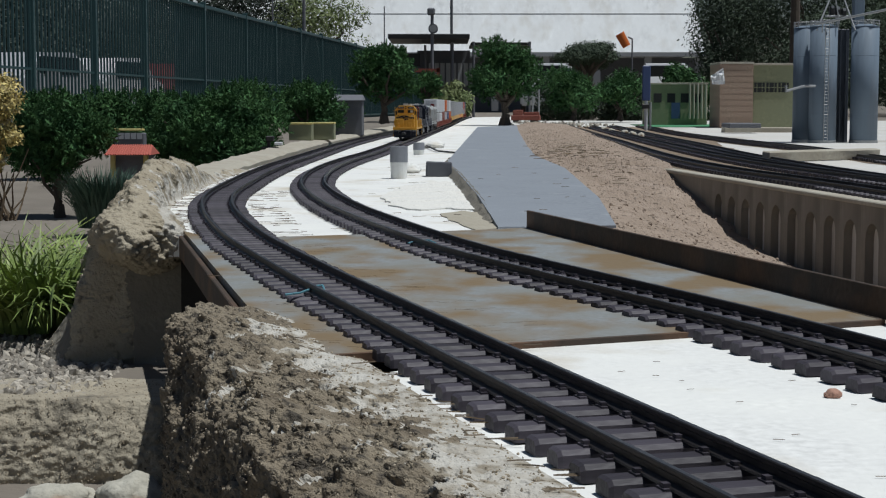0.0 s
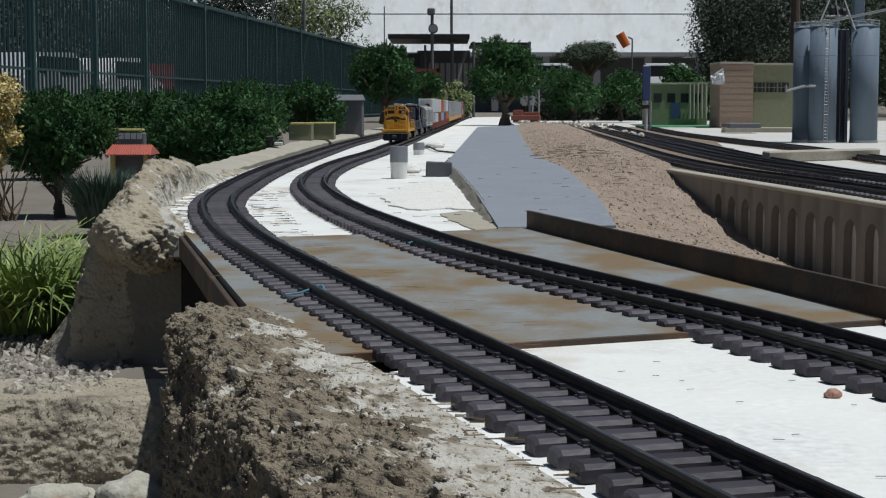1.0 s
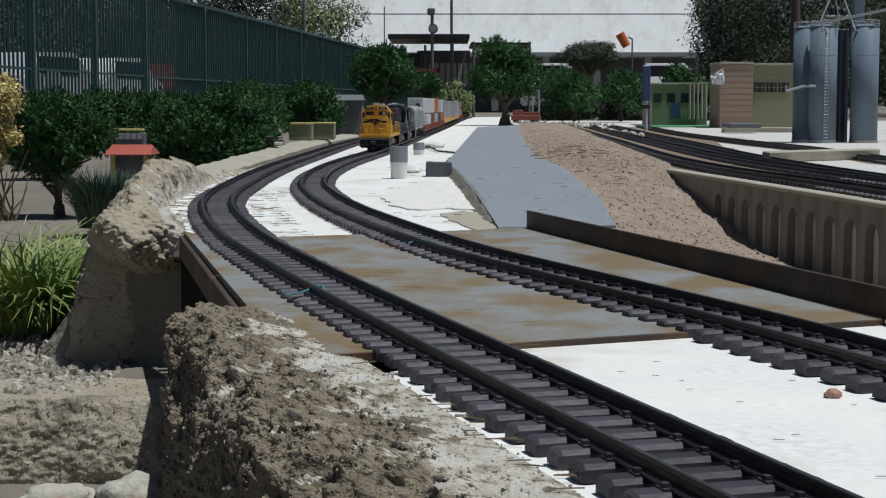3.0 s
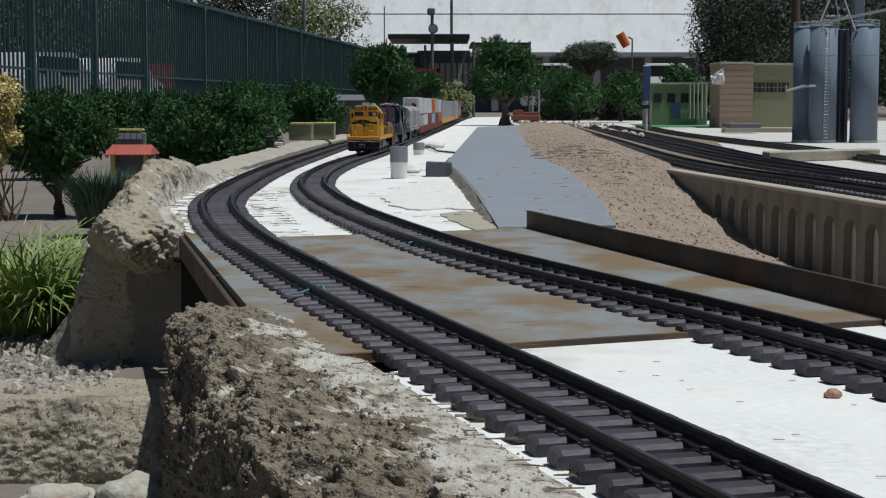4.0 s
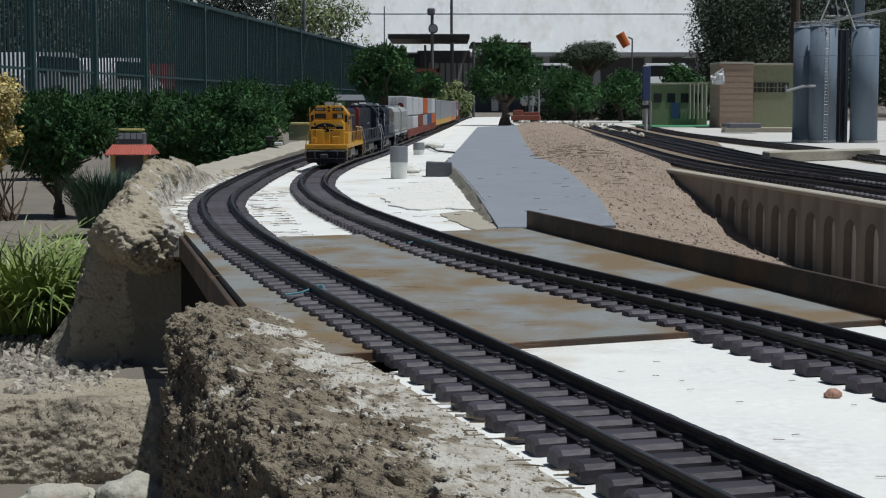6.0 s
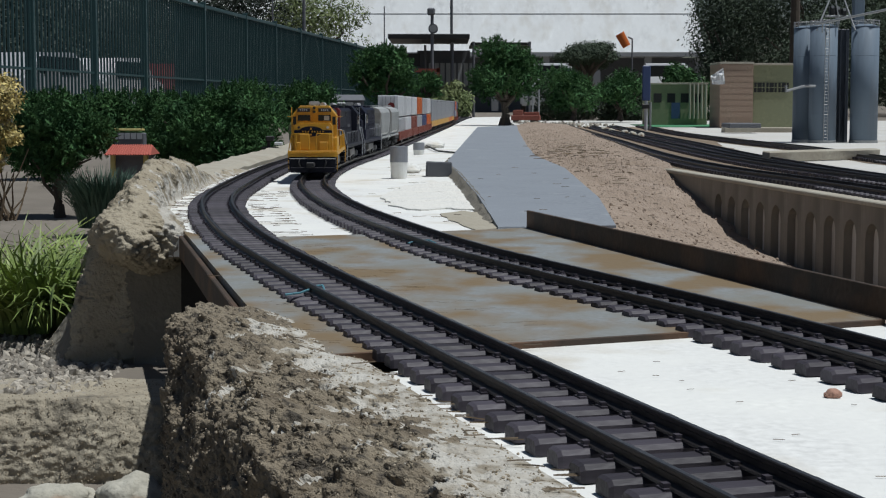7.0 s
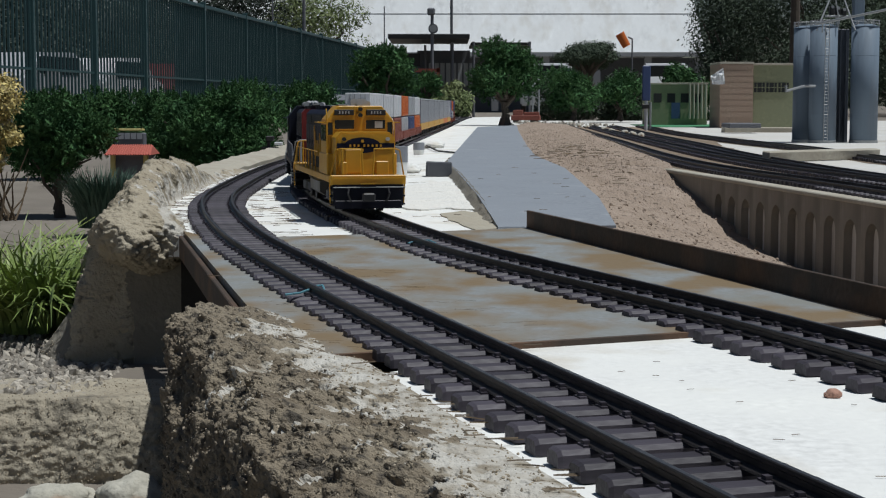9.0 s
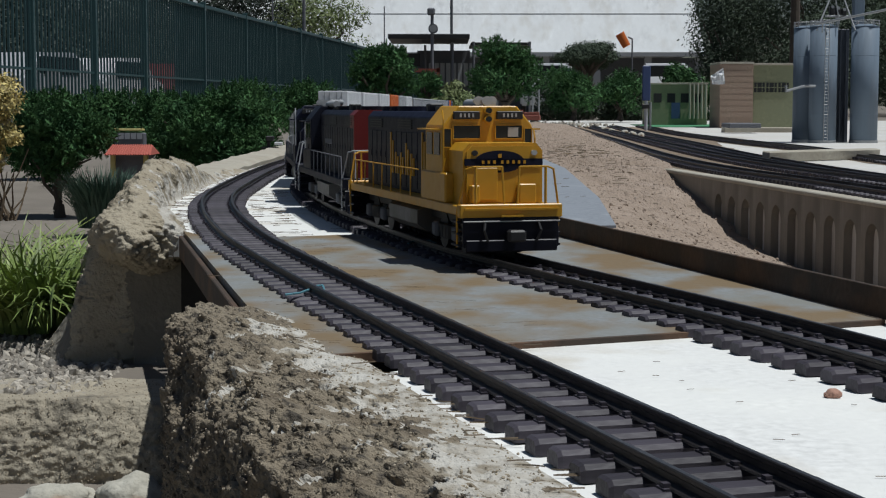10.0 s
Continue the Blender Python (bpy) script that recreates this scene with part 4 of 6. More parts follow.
        for sg in (1, -1):
            part("corner_rail", tube([(sx * 0.046, sg * 0.272, 0.008), (sx * 0.047, sg * 0.275, 0.045), (sx * 0.040, sg * 0.281, 0.088), (sx * 0.034, sg * 0.284, 0.0905),
                                      (sx * 0.008, sg * 0.284, 0.0905), (sx * 0.006, sg * 0.284, 0.050)], 0.001), rail_paint, e)
            part("stanchion", tube([(sx * 0.032, sg * 0.284, 0.0495), (sx * 0.032, sg * 0.284, 0.0905)], 0.0013), rail_paint, e)
    part("bumper_strip", boxes((0, 0.2885, 0.0475, 0.086, 0.003, 0.002), (0, 0.2895, 0.0405, 0.02, 0.004, 0.0016)), rail_paint, e, "bright edge strip")
    if letters:
        # lettering on both sides, as plain bars of its size
        for sx in (-1, 1):
            x = sx * 0.0306
            # upright bars in pairs, about the size of the painted letters
            for k, hh in enumerate([0.050, 0.026, 0.026, 0.038, 0.026, 0.0, 0.052, 0.026]):
                if hh:
                    yc = (0.085 - k * 0.027) if sx < 0 else (-0.105 + k * 0.027)
                    part("letter_bar", boxes((x, yc - 0.0055, 0.070 + hh / 2, 0.0012, 0.0048, hh)), letters, hood, "upright yellow letter bar")
                    part("letter_bar", boxes((x, yc + 0.0055, 0.070 + hh * 0.4, 0.0012, 0.0048, hh * 0.8)), letters, hood, "upright yellow letter bar")
    else:
        for sx in (-1, 1):
            for k in range(7):
                part("letter_bar", boxes((sx * 0.0306, -0.02 + 0.012 * k, 0.098, 0.001, 0.006, 0.008)), SLATE, hood, "dull grey letter bar")
    e.scale = (1.18, 1.0, 1.01)
    return e


def hopper_car(label, paint):
    c = thing("hopper_car", Matrix(), label, "model rail car", "train")
    body = extrude_profile([(-0.036, 0.048), (-0.046, 0.060), (-0.046, 0.128), (-0.038, 0.142), (-0.015, 0.150), (0.015, 0.150), (0.038, 0.142), (0.046, 0.128), (0.046, 0.060), (0.036, 0.048)], -0.215, 0.215)
    for v in body.verts:
        if v.co.z < 0.07:
            v.co.y *= 0.72
    b = part("body", body, paint, c)
    rib = None
    for sx in (-1, 1):
        for k in range(8):
            m = Matrix.Translation((sx * 0.0465, -0.19 + k * 0.0543, 0.095))
            if rib is None:
                rib = part("side_rib", boxes((0, 0, 0, 0.003, 0.004, 0.07)), paint, b)
                rib.matrix_basis = m
            else:
                again(rib, m)
    part("sill", boxes((0, 0, 0.044, 0.09, 0.45, 0.006), (0, 0.222, 0.07, 0.088, 0.004, 0.05), (0, -0.222, 0.07, 0.088, 0.004, 0.05)), paint, c)
    part("roof_walk", boxes((0, 0, 0.1535, 0.03, 0.43, 0.003)), GALV, c)
    for yc in (-0.10, 0.0, 0.10):
        bm = bmesh.new()
        bmesh.ops.create_cone(bm, cap_ends=True, segments=4, radius1=0.012, radius2=0.05, depth=0.036, matrix=Matrix.Translation((0, yc, 0.034)) @ Matrix.Rotation(math.pi / 4, 4, "Z"))
        part("discharge_chute", bm, paint, c)
    for yc in (-0.175, 0.175):
        wheelset_truck(c, yc, BLACK)
    for sg in (1, -1):
        part("ladder", boxes(*[(0.035, sg * 0.2255, 0.05 + 0.012 * k, 0.018, 0.0015, 0.0015) for k in range(8)]), GALV, c)
        coupler(c, sg * 0.225, sg)
    return c


def container_car(label, low, high, length=0.50, dot=False):
    """A well car with two containers stacked in it."""
    c = thing("well_car", Matrix(), label, "model rail car", "train")
    h = length / 2
    part("well", boxes((-0.0455, 0, 0.034, 0.003, length * 0.92, 0.03), (0.0455, 0, 0.034, 0.003, length * 0.92, 0.03), (0, 0, 0.016, 0.088, length * 0.86, 0.004),
                       (0, h * 0.96, 0.046, 0.088, length * 0.10, 0.008), (0, -h * 0.96, 0.046, 0.088, length * 0.10, 0.008)), MAROON, c, "oxide-red well frame")
    rib = None
    for sx in (-1, 1):
        for k in range(7):
            m = Matrix.Translation((sx * 0.0476, -h * 0.85 + k * h * 0.283, 0.034))
            if rib is None:
                rib = part("well_post", boxes((0, 0, 0, 0.003, 0.006, 0.03)), MAROON, c)
                rib.matrix_basis = m
            else:
                again(rib, m)
    for zc, mt in ((0.063, low), (0.1525, high)):
        k = part("container", boxes((0, 0, zc, 0.082, length * 0.84, 0.084), bevel=0.0015), mt, c)
        n = 16
        for sx in (-1, 1):
            part("corrugation", boxes(*[(sx * 0.0415, -length * 0.40 + length * 0.80 * (j + 0.5) / n, zc, 0.002, length * 0.025, 0.074) for j in range(n)]), mt, k)
        part("door_bar", boxes(*[(dx, h * 0.845, zc, 0.002, 0.002, 0.076) for dx in (-0.024, -0.010, 0.010, 0.024)]), GALV, k)
        if dot and zc > 0.1:
            part("emblem", rod(bmesh.new(), (-0.012, h * 0.841, zc), (-0.012, h * 0.849, zc), 0.014, 20), SCARLET, k, "round red emblem")
    for yc in (-h * 0.98, h * 0.98):
        wheelset_truck(c, yc, BLACK, (-0.03, 0.03))
    return c


def autorack(label, base):
    c = thing("autorack_car", Matrix(), label, "model rail car", "train")
    part("underframe", boxes((0, 0, 0.045, 0.092, 0.82, 0.034), (0, 0, 0.03, 0.05, 0.6, 0.02), bevel=0.001), base, c, "deep coloured sill")
    b = part("rack_body", boxes((0, 0, 0.12, 0.084, 0.81, 0.13), (0, 0, 0.187, 0.09, 0.82, 0.006), bevel=0.001), LIGHTGREY, c)
    p = None
    for sx in (-1, 1):
        for k in range(12):
            m = Matrix.Translation((sx * 0.0435, -0.374 + k * 0.068, 0.122))
            if p is None:
                p = part("side_panel", boxes((0, 0, 0, 0.003, 0.058, 0.118), (0.0012, 0.031, 0, 0.005, 0.006, 0.126)), RACK, b)
                p.matrix_basis = m
            else:
                again(p, m)
    for yc in (-0.32, 0.32):
        wheelset_truck(c, yc, BLACK)
    for sg in (1, -1):
        coupler(c, sg * 0.41, sg)
    return c


def make_train():
    """The cars in order from the front, with their half lengths."""
    cars = []
    lead = locomotive("yellow and navy model diesel locomotive leading the train", NAVY, YELLOW, YELLOW, YELLOW, PILOT, None, YELLOW)
    second = locomotive("dark grey model diesel locomotive with scarlet tail, running backwards", CHARCOAL, CHARCOAL, CHARCOAL, LIGHTGREY, CHARCOAL, SCARLET)
    third = locomotive("navy model diesel locomotive with pale grey handrails", NAVY, NAVY, NAVY, LIGHTGREY, CHARCOAL)
    cars += [(lead, 0.31, 1), (second, 0.31, -1), (third, 0.31, 1)]
    cars.append((hopper_car("light grey covered hopper car with ribbed sides", HOPPER), 0.25, 1))
    cars.append((hopper_car("light grey covered hopper car with ribbed sides", HOPPER), 0.25, 1))
    stacks = [(LIGHTGREY, WHITE, True), (WHITE, WHITE, False), (MAROON, WHITE, False), (LIGHTGREY, ORANGE, False), (BLUE, LIGHTGREY, False), (ORANGE, WHITE, False)]
    for lo, hi, dot in stacks:
        cars.append((container_car("oxide-red well car carrying two stacked freight containers", lo, hi, 0.52, dot), 0.265, 1))
    for k in range(6):
        cars.append((autorack("grey slatted automobile carrier with a yellow sill", YELLOW if k != 4 else ORANGE), 0.425, 1))
    for lo, hi in ((BLUE, BLUE), (LIGHTGREY, ORANGE), (MAROON, BLUE)):
        cars.append((container_car("oxide-red well car carrying two stacked freight containers", lo, hi, 0.52), 0.265, 1))
    return cars


TRAIN = make_train()
# where the leading buffer beam stands along the inner track, by time
NOSE = [(0.0, 7.646), (0.5, 7.279), (1.0, 6.932), (1.5, 6.606), (2.0, 6.28), (2.5, 5.974), (3.0, 5.75), (3.5, 5.536), (4.0, 5.332), (4.5, 5.098), (5.0, 4.843),
        (5.5, 4.547), (6.0, 4.221), (6.5, 3.895), (7.0, 3.589), (7.5, 3.293), (8.0, 3.008), (8.5, 2.661), (9.0, 2.284), (9.5, 1.915), (10.0, 1.557)]


def nose_at(t):
    """Smooth through the rows."""
    ts, ss = [r[0] for r in NOSE], [r[1] for r in NOSE]
    k = min(len(ts) - 2, int(t / 0.5))
    g = lambda i: (ss[min(len(ss) - 1, i + 1)] - ss[max(0, i - 1)]) / (ts[min(len(ts) - 1, i + 1)] - ts[max(0, i - 1)])
    u = (t - ts[k]) / 0.5
    h00, h10, h01, h11 = 2 * u ** 3 - 3 * u * u + 1, u ** 3 - 2 * u * u + u, -2 * u ** 3 + 3 * u * u, u ** 3 - u * u
    return h00 * ss[k] + h10 * 0.5 * g(k) + h01 * ss[k + 1] + h11 * 0.5 * g(k + 1)


def motions():
    for t_car, half, sign, off in train_offsets():
        rows = []
        for i in range(41):
            t = i * 0.25
            s = nose_at(t) + off
            q = half * 0.58
            a, b = INNER.at(s - q), INNER.at(s + q)
            d = (a - b) * sign
            c = (a + b) / 2
            rows.append((t, Matrix.Translation((c[0], c[1], RAIL_TOP + 0.004)) @ Matrix.Rotation(math.atan2(-d[0], d[1]), 4, "Z")))
        walk(t_car, rows)


def train_offsets():
    out, off = [], -0.022
    for car, half, sign in TRAIN:
        out.append((car, half, sign, off + half))
        off += 2 * half
    return out


# ---------------------------------------------------------------- plants near the tracks
DARK_SHRUB = "clipped dark green juniper shrub beside the track"
for k, (px, py, pz, w, h, n, tr) in enumerate([
        (-0.900, 6.600, -0.045, 0.600, 0.310, 60000, 0.01), (-1.168, 7.000, -0.028, 0.338, 0.261, 20000, 0.02),
        (-0.742, 9.000, 0.068, 0.419, 0.242, 16000, 0.02),
        (-1.477, 7.400, -0.014, 0.485, 0.265, 26000, 0.02), (-1.020, 8.600, 0.035, 0.474, 0.282, 16000, 0.02), (-1.914, 8.000, -0.019, 0.469, 0.248, 20000, 0.02), (-0.588, 9.800, 0.059, 0.203, 0.186, 6000, 0.02)]):
    tree(px, py, pz - 0.02, tr, w, h, 20 + k, DARK_SHRUB, int(n * 1.5), 0.0085, r=0.014, group="junipers", lumps=30, spray=0.017)
tree(-1.241, 5.300, -0.183, 0.143, 0.375, 0.274, 31, "small dark juniper tree with a forked grey trunk", 60000, 0.0075, r=0.0125, group="junipers", lumps=18, spray=0.016, fork=0.12)
tree(-0.394, 11.000, 0.067, 0.171, 0.486, 0.322, 32, "rounded juniper tree with a bare trunk", 22000, 0.013, r=0.022, group="junipers", lumps=16, spray=0.022)
tree(-0.139, 13.000, 0.137, 0.112, 0.269, 0.202, 33, "small rounded juniper tree", 8000, 0.015, r=0.02, group="junipers", spray=0.022)
tree(0.545, 14.500, 0.002, 0.250, 0.640, 0.490, 34, "rounded juniper tree on a stout bare trunk", 30000, 0.016, r=0.036, group="junipers", lumps=24, spray=0.027)
tree(1.309, 16.500, 0.035, 0.125, 0.614, 0.421, 35, "rounded juniper tree with a bare trunk", 18000, 0.017, r=0.025, group="junipers", spray=0.027)
tree(1.829, 17.000, 0.030, 0.129, 0.574, 0.399, 36, "rounded juniper tree with a bare trunk", 16000, 0.017, r=0.025, group="junipers", spray=0.027)
tree(3.526, 24.000, -0.179, 0.05, 0.910, 0.894, 37, "low clipped green hedge behind the yard", 9000, 0.03, r=0.03, depth=0.5)
tree(1.862, 25.000, -0.194, 0.05, 1.293, 0.819, 39, "low dark hedge behind the yard", 9000, 0.03, LEAF_FAR, r=0.03, depth=0.5)
tree(2.823, 25.500, -0.201, 0.05, 1.034, 0.793, 40, "low dark hedge behind the yard", 8000, 0.03, LEAF_FAR, r=0.03, depth=0.5)
tree(0.132, 24.000, -0.179, 0.05, 0.662, 0.662, 38, "low pale green shrub behind the train", 6000, 0.03, LEAF_LIGHT, r=0.03)
yb = thing("yellow_shrub", pose(-1.074, 4.000, -0.103), "shrub with golden yellow leaves and dry stems", "shrub")
cloud("foliage", 5200, [(-0.02, 0, 0.30, 0.07, 0.07, 0.06), (-0.03, 0.02, 0.22, 0.06, 0.06, 0.05), (-0.05, 0, 0.16, 0.06, 0.06, 0.05), (0.0, 0, 0.33, 0.03, 0.05, 0.03), (0.03, 0, 0.2, 0.02, 0.04, 0.02)], 0.0062, LEAF_YELLOW, yb, 41)
rg = random.Random(3)
for k in range(22):
    bm = bmesh.new()
    limb(bm, (rg.uniform(-0.05, 0.03), rg.uniform(-0.03, 0.03), 0), (rg.uniform(-0.1, 0.06), rg.uniform(-0.05, 0.05), rg.uniform(0.06, 0.26)), 0.003, 0.001, rg, 3)
    part("stem", bm, STRAW, yb)
grass_clump("grass_clump", -0.654, 2.620, -0.178, 900, 0.20, 0.19, BLADE, "tall arching bright green grass clump", 51, 1.5, 0.0036)
grass_clump("grass_clump", -0.645, 2.950, -0.162, 420, 0.13, 0.15, BLADE, "tall arching bright green grass clump", 52, 1.5, 0.0034)
grass_clump("grass_clump", -0.753, 2.750, -0.177, 420, 0.13, 0.2, BLADE, "tall arching bright green grass clump", 53, 1.5, 0.0034)
grass_clump("blue_grass", -0.937, 4.500, -0.157, 1800, 0.13, 0.17, BLADE_BLUE, "stiff bluish green grass tuft below the bank", 54, 0.55, 0.0022)


def scatter_stones(name, n, place, r0, r1, material, label, seed):
    rng = random.Random(seed)
    base = bmesh.new()
    bmesh.ops.create_icosphere(base, subdivisions=1, radius=1)
    bv = [v.co.copy() for v in base.verts]
    bf = [[v.index for v in f.verts] for f in base.faces]
    base.free()
    v, f = [], []
    for i in range(n):
        x, y, z = place(rng)
        r = r0 + (r1 - r0) * rng.random() ** 2
        m = Matrix.Translation((x, y, z + r * 0.3)) @ Euler([rng.uniform(0, 6) for _ in range(3)]).to_matrix().to_4x4() @ Matrix.Diagonal((r * rng.uniform(0.7, 1.3), r * rng.uniform(0.6, 1), r * rng.uniform(0.5, 0.8), 1))
        b = len(v)
        v += [m @ (c * rng.uniform(0.8, 1.2)) for c in bv]
        f += [tuple(q + b for q in c) for c in bf]
    return tagged(solid(name, v, f, material), label, "stones", kind="stuff")


def gravel_place(r):
    y = 2.03 + 0.9 * r.random() ** 1.4
    return (-1.0 + 0.56 * r.random(), y, -0.188)


scatter_stones("gravel", 6500, gravel_place, 0.003, 0.010, GRAVEL, "loose pale grey gravel bed", 61)


def dirt_place(r):
    x, y, z = dirt_point(0.05 + 0.93 * r.random(), 2.1 + 8 * r.random() ** 1.7)
    return (x, y, z - 0.001)


scatter_stones("dirt_clods", 7000, dirt_place, 0.0006, 0.0042, DIRT, "loose clods and stones on the dirt slope", 62)
scatter_stones("litter", 260, lambda r: (0.72 + 0.7 * r.random() ** 1.5, 13.6 + 3.2 * r.random(), 0.0), 0.006, 0.024, GRAVEL, "scattered pale rubble on the deck", 63)


def grit_on(name, source, n, r0, r1, material, label, seed, keep):
    """Loose grains lying on a surface."""
    co = [q.co for q in source.data.vertices if keep(q.co)]
    scatter_stones(name, n, lambda r: co[int(r.random() * len(co))] + Vector((r.uniform(-0.002, 0.002), r.uniform(-0.002, 0.002), -0.0004)), r0, r1, material, label, seed)


GRIT = mat("stucco_grain", (0.42, 0.36, 0.27), (0.24, 0.20, 0.145), 70, 0.9, vary=0.35, island=True)
grit_on("bank_grit", bpy.data.objects["rock_bank"], 15000, 0.0004, 0.0014, GRIT, "coarse grains standing out of the stucco bank", 64, lambda c: c.y > 0.5 and c.z > -0.26)
grit_on("pier_grit", bpy.data.objects["bank_pier"], 1800, 0.0005, 0.0018, GRIT, "coarse grains on the mortar toe", 65, lambda c: c.z < -0.18 or c.x < -0.55)
grit_on("step_grit", bpy.data.objects["garden_step"], 4500, 0.0005, 0.0017, GRIT, "coarse grains on the crumbling step", 66, lambda c: -0.75 < c.x)


def twigs():
    rng = random.Random(5)
    v, f = [], []

    def one(x, y, z, ln, w):
        q = rng.gauss(0.1, 0.35)
        dx, dy = math.cos(q) * ln / 2, math.sin(q) * ln / 2
        b = len(v)
        bend = rng.uniform(-0.15, 0.15) * ln
        for t in (-1, 0, 1):
            ox, oy = dx * t - math.sin(q) * bend * (1 - abs(t)), dy * t + math.cos(q) * bend * (1 - abs(t))
            v.extend([(x + ox, y + oy - w, z), (x + ox, y + oy + w, z), (x + ox, y + oy, z + w * 1.6)])
        for k in (0, 3):
            f.extend([(b + k, b + k + 3, b + k + 5, b + k + 2), (b + k + 1, b + k + 2, b + k + 5, b + k + 4), (b + k, b + k + 1, b + k + 4, b + k + 3)])

    for i in range(150):
        y = rng.uniform(1.15, 3.4)
        s = OUTER.s_of_y(y)
        x, yy = OUTER.side(s, rng.uniform(0.055, 0.11) if rng.random() < 0.8 else rng.uniform(-0.08, 0.1))
        one(x, yy, 0.004, rng.uniform(0.008, 0.028), 0.0004)
    for i in range(70):
        y = rng.uniform(2.3, 5)
        one(rng.uniform(-0.16, 0.08), y, 0.002, rng.uniform(0.008, 0.024), 0.0004)
    for i in range(16):
        one(rng.uniform(0.06, 0.28), rng.uniform(2.4, 4.2), 0.0215, rng.uniform(0.006, 0.02), 0.0004)
    for i in range(14):
        y = rng.uniform(0.7, 1.15)
        x, yy = OUTER.side(OUTER.s_of_y(y), rng.uniform(0.05, 0.2))
        one(x, yy, 0.001, rng.uniform(0.003, 0.007), 0.0002)
    for i in range(34):
        y = rng.uniform(0.72, 1.5)
        x, yy = OUTER.side(OUTER.s_of_y(y), -rng.uniform(0.046, 0.066))
        one(x, yy, 0.004, rng.uniform(0.006, 0.022), 0.0004)
    for i in range(380):
        x, y, z = dirt_point(0.04 + 0.9 * rng.random(), 2.2 + 6 * rng.random() ** 1.6)
        one(x, y, z + 0.001, rng.uniform(0.004, 0.016), 0.0005)
    for i in range(260):
        x, y, z = dirt_point(min(0.95, max(0.02, rng.gauss(0.35, 0.16))), rng.gauss(5.2, 0.5))
        one(x, y, z + 0.002, rng.uniform(0.008, 0.03), 0.001)
    for i in range(90):
        x, yy = OUTER.side(OUTER.s_of_y(rng.uniform(2.3, 4.2)), -rng.uniform(0.052, 0.08))
        one(x, yy, 0.001, rng.uniform(0.008, 0.026), 0.0005)
    tagged(solid("twigs", v, f, STRAW), "dry pine needles and twigs lying about the deck", "twigs", kind="stuff")


twigs()


def boulder(name, x, y, z, sx, sy, sz, material, label, seed):
    bm = bmesh.new()
    bmesh.ops.create_icosphere(bm, subdivisions=4, radius=1)
    for v in bm.verts:
        c = v.co.copy()
        k = 1 + 0.28 * noise.noise(c * 1.3 + Vector((seed, 0, 0))) + 0.10 * noise.noise(c * 4 + Vector((0, seed, 0)))
        v.co = Vector((c.x * sx, c.y * sy, c.z * sz)) * k
    ob = part(name, bm, material)
    for p in ob.data.polygons:
        p.use_smooth = True
    ob.matrix_basis = pose(x, y, z)
    return tagged(ob, label, "stone")


boulder("boulder", -0.338, 1.750, -0.260, 0.040, 0.036, 0.038, BOULDER, "pale lichen-grey boulder with a rusty patch", 3)
boulder("boulder", -0.419, 1.750, -0.253, 0.045, 0.03, 0.02, BOULDER, "pale flat boulder on the ground", 5)
boulder("pebble", 0.237, 0.985, 0.0022, 0.0050, 0.0042, 0.0032, PINK, "small pink stone beside the sleepers", 8)


def twine(name, pts, label):
    ob = part(name, tube(pts, 0.0010, 6), TWINE)
    tagged(ob, label, "string")


ts = OUTER.s_of_y(1.46)
tx, ty = OUTER.side(ts, -0.034)
twine("twine", [(tx - 0.012, ty - 0.03, 0.0125), (tx, ty - 0.02, 0.013), (tx + 0.006, ty, 0.0135), (tx + 0.010, ty + 0.025, 0.014), (tx + 0.016, ty + 0.035, 0.0135), (tx + 0.02, ty + 0.0, 0.013), (tx + 0.012, ty - 0.012, 0.0125)], "short end of blue plastic twine on the sleepers")
tx, ty = INNER.side(INNER.s_of_y(1.98), -0.02)
twine("twine", [(tx - 0.014, ty - 0.02, 0.0125), (tx - 0.004, ty + 0.02, 0.013), (tx + 0.012, ty + 0.01, 0.0135), (tx + 0.02, ty - 0.02, 0.0125)], "knotted grey-green twine between the rails")


# ---------------------------------------------------------------- unfinished piers and yard furniture
def bridge_pier(x, y, r, h1, h2, label):
    p = thing("concrete_pier", pose(x, y, 0.0), label, "pier", "piers")
    part("footing", rod(bmesh.new(), (0, 0, -0.002), (0, 0, h1), r * 0.9, 24, r), WHITE_DECK, p, "white-painted foot")
    part("cap", rod(bmesh.new(), (0, 0, h1), (0, 0, h1 + h2), r * 1.03, 24), RACK, p, "grey cap")
    return p


bridge_pier(-0.107, 3.979, 0.021, 0.040, 0.038, "short round pier, white foot and grey cap")
bridge_pier(-0.087, 5.900, 0.020, 0.018, 0.026, "short round pier, white foot and grey cap")
pb = thing("plastic_crate", pose(-0.011, 4.106, 0, 0, 2), "small grey open box on the deck", "box")
part("shell", boxes((0, -0.026, 0.018, 0.064, 0.003, 0.036), (0, 0.026, 0.018, 0.064, 0.003, 0.036), (-0.031, 0, 0.018, 0.003, 0.05, 0.036), (0.031, 0, 0.018, 0.003, 0.05, 0.036), (0, 0, 0.002, 0.06, 0.05, 0.003), bevel=0.001), SLATE, pb)
part("rib", boxes(*[(-0.026 + 0.013 * k, -0.029, 0.02, 0.003, 0.004, 0.03) for k in range(5)]), SLATE, pb)
PLASTER = mat("cream_plaster", (0.78, 0.77, 0.73), (0.66, 0.645, 0.60), 14, 0.9, bump=0.006, fine=8)
BARE = mat("bare_concrete", (0.42, 0.385, 0.31), (0.32, 0.29, 0.23), 18, 0.9, bump=0.003)


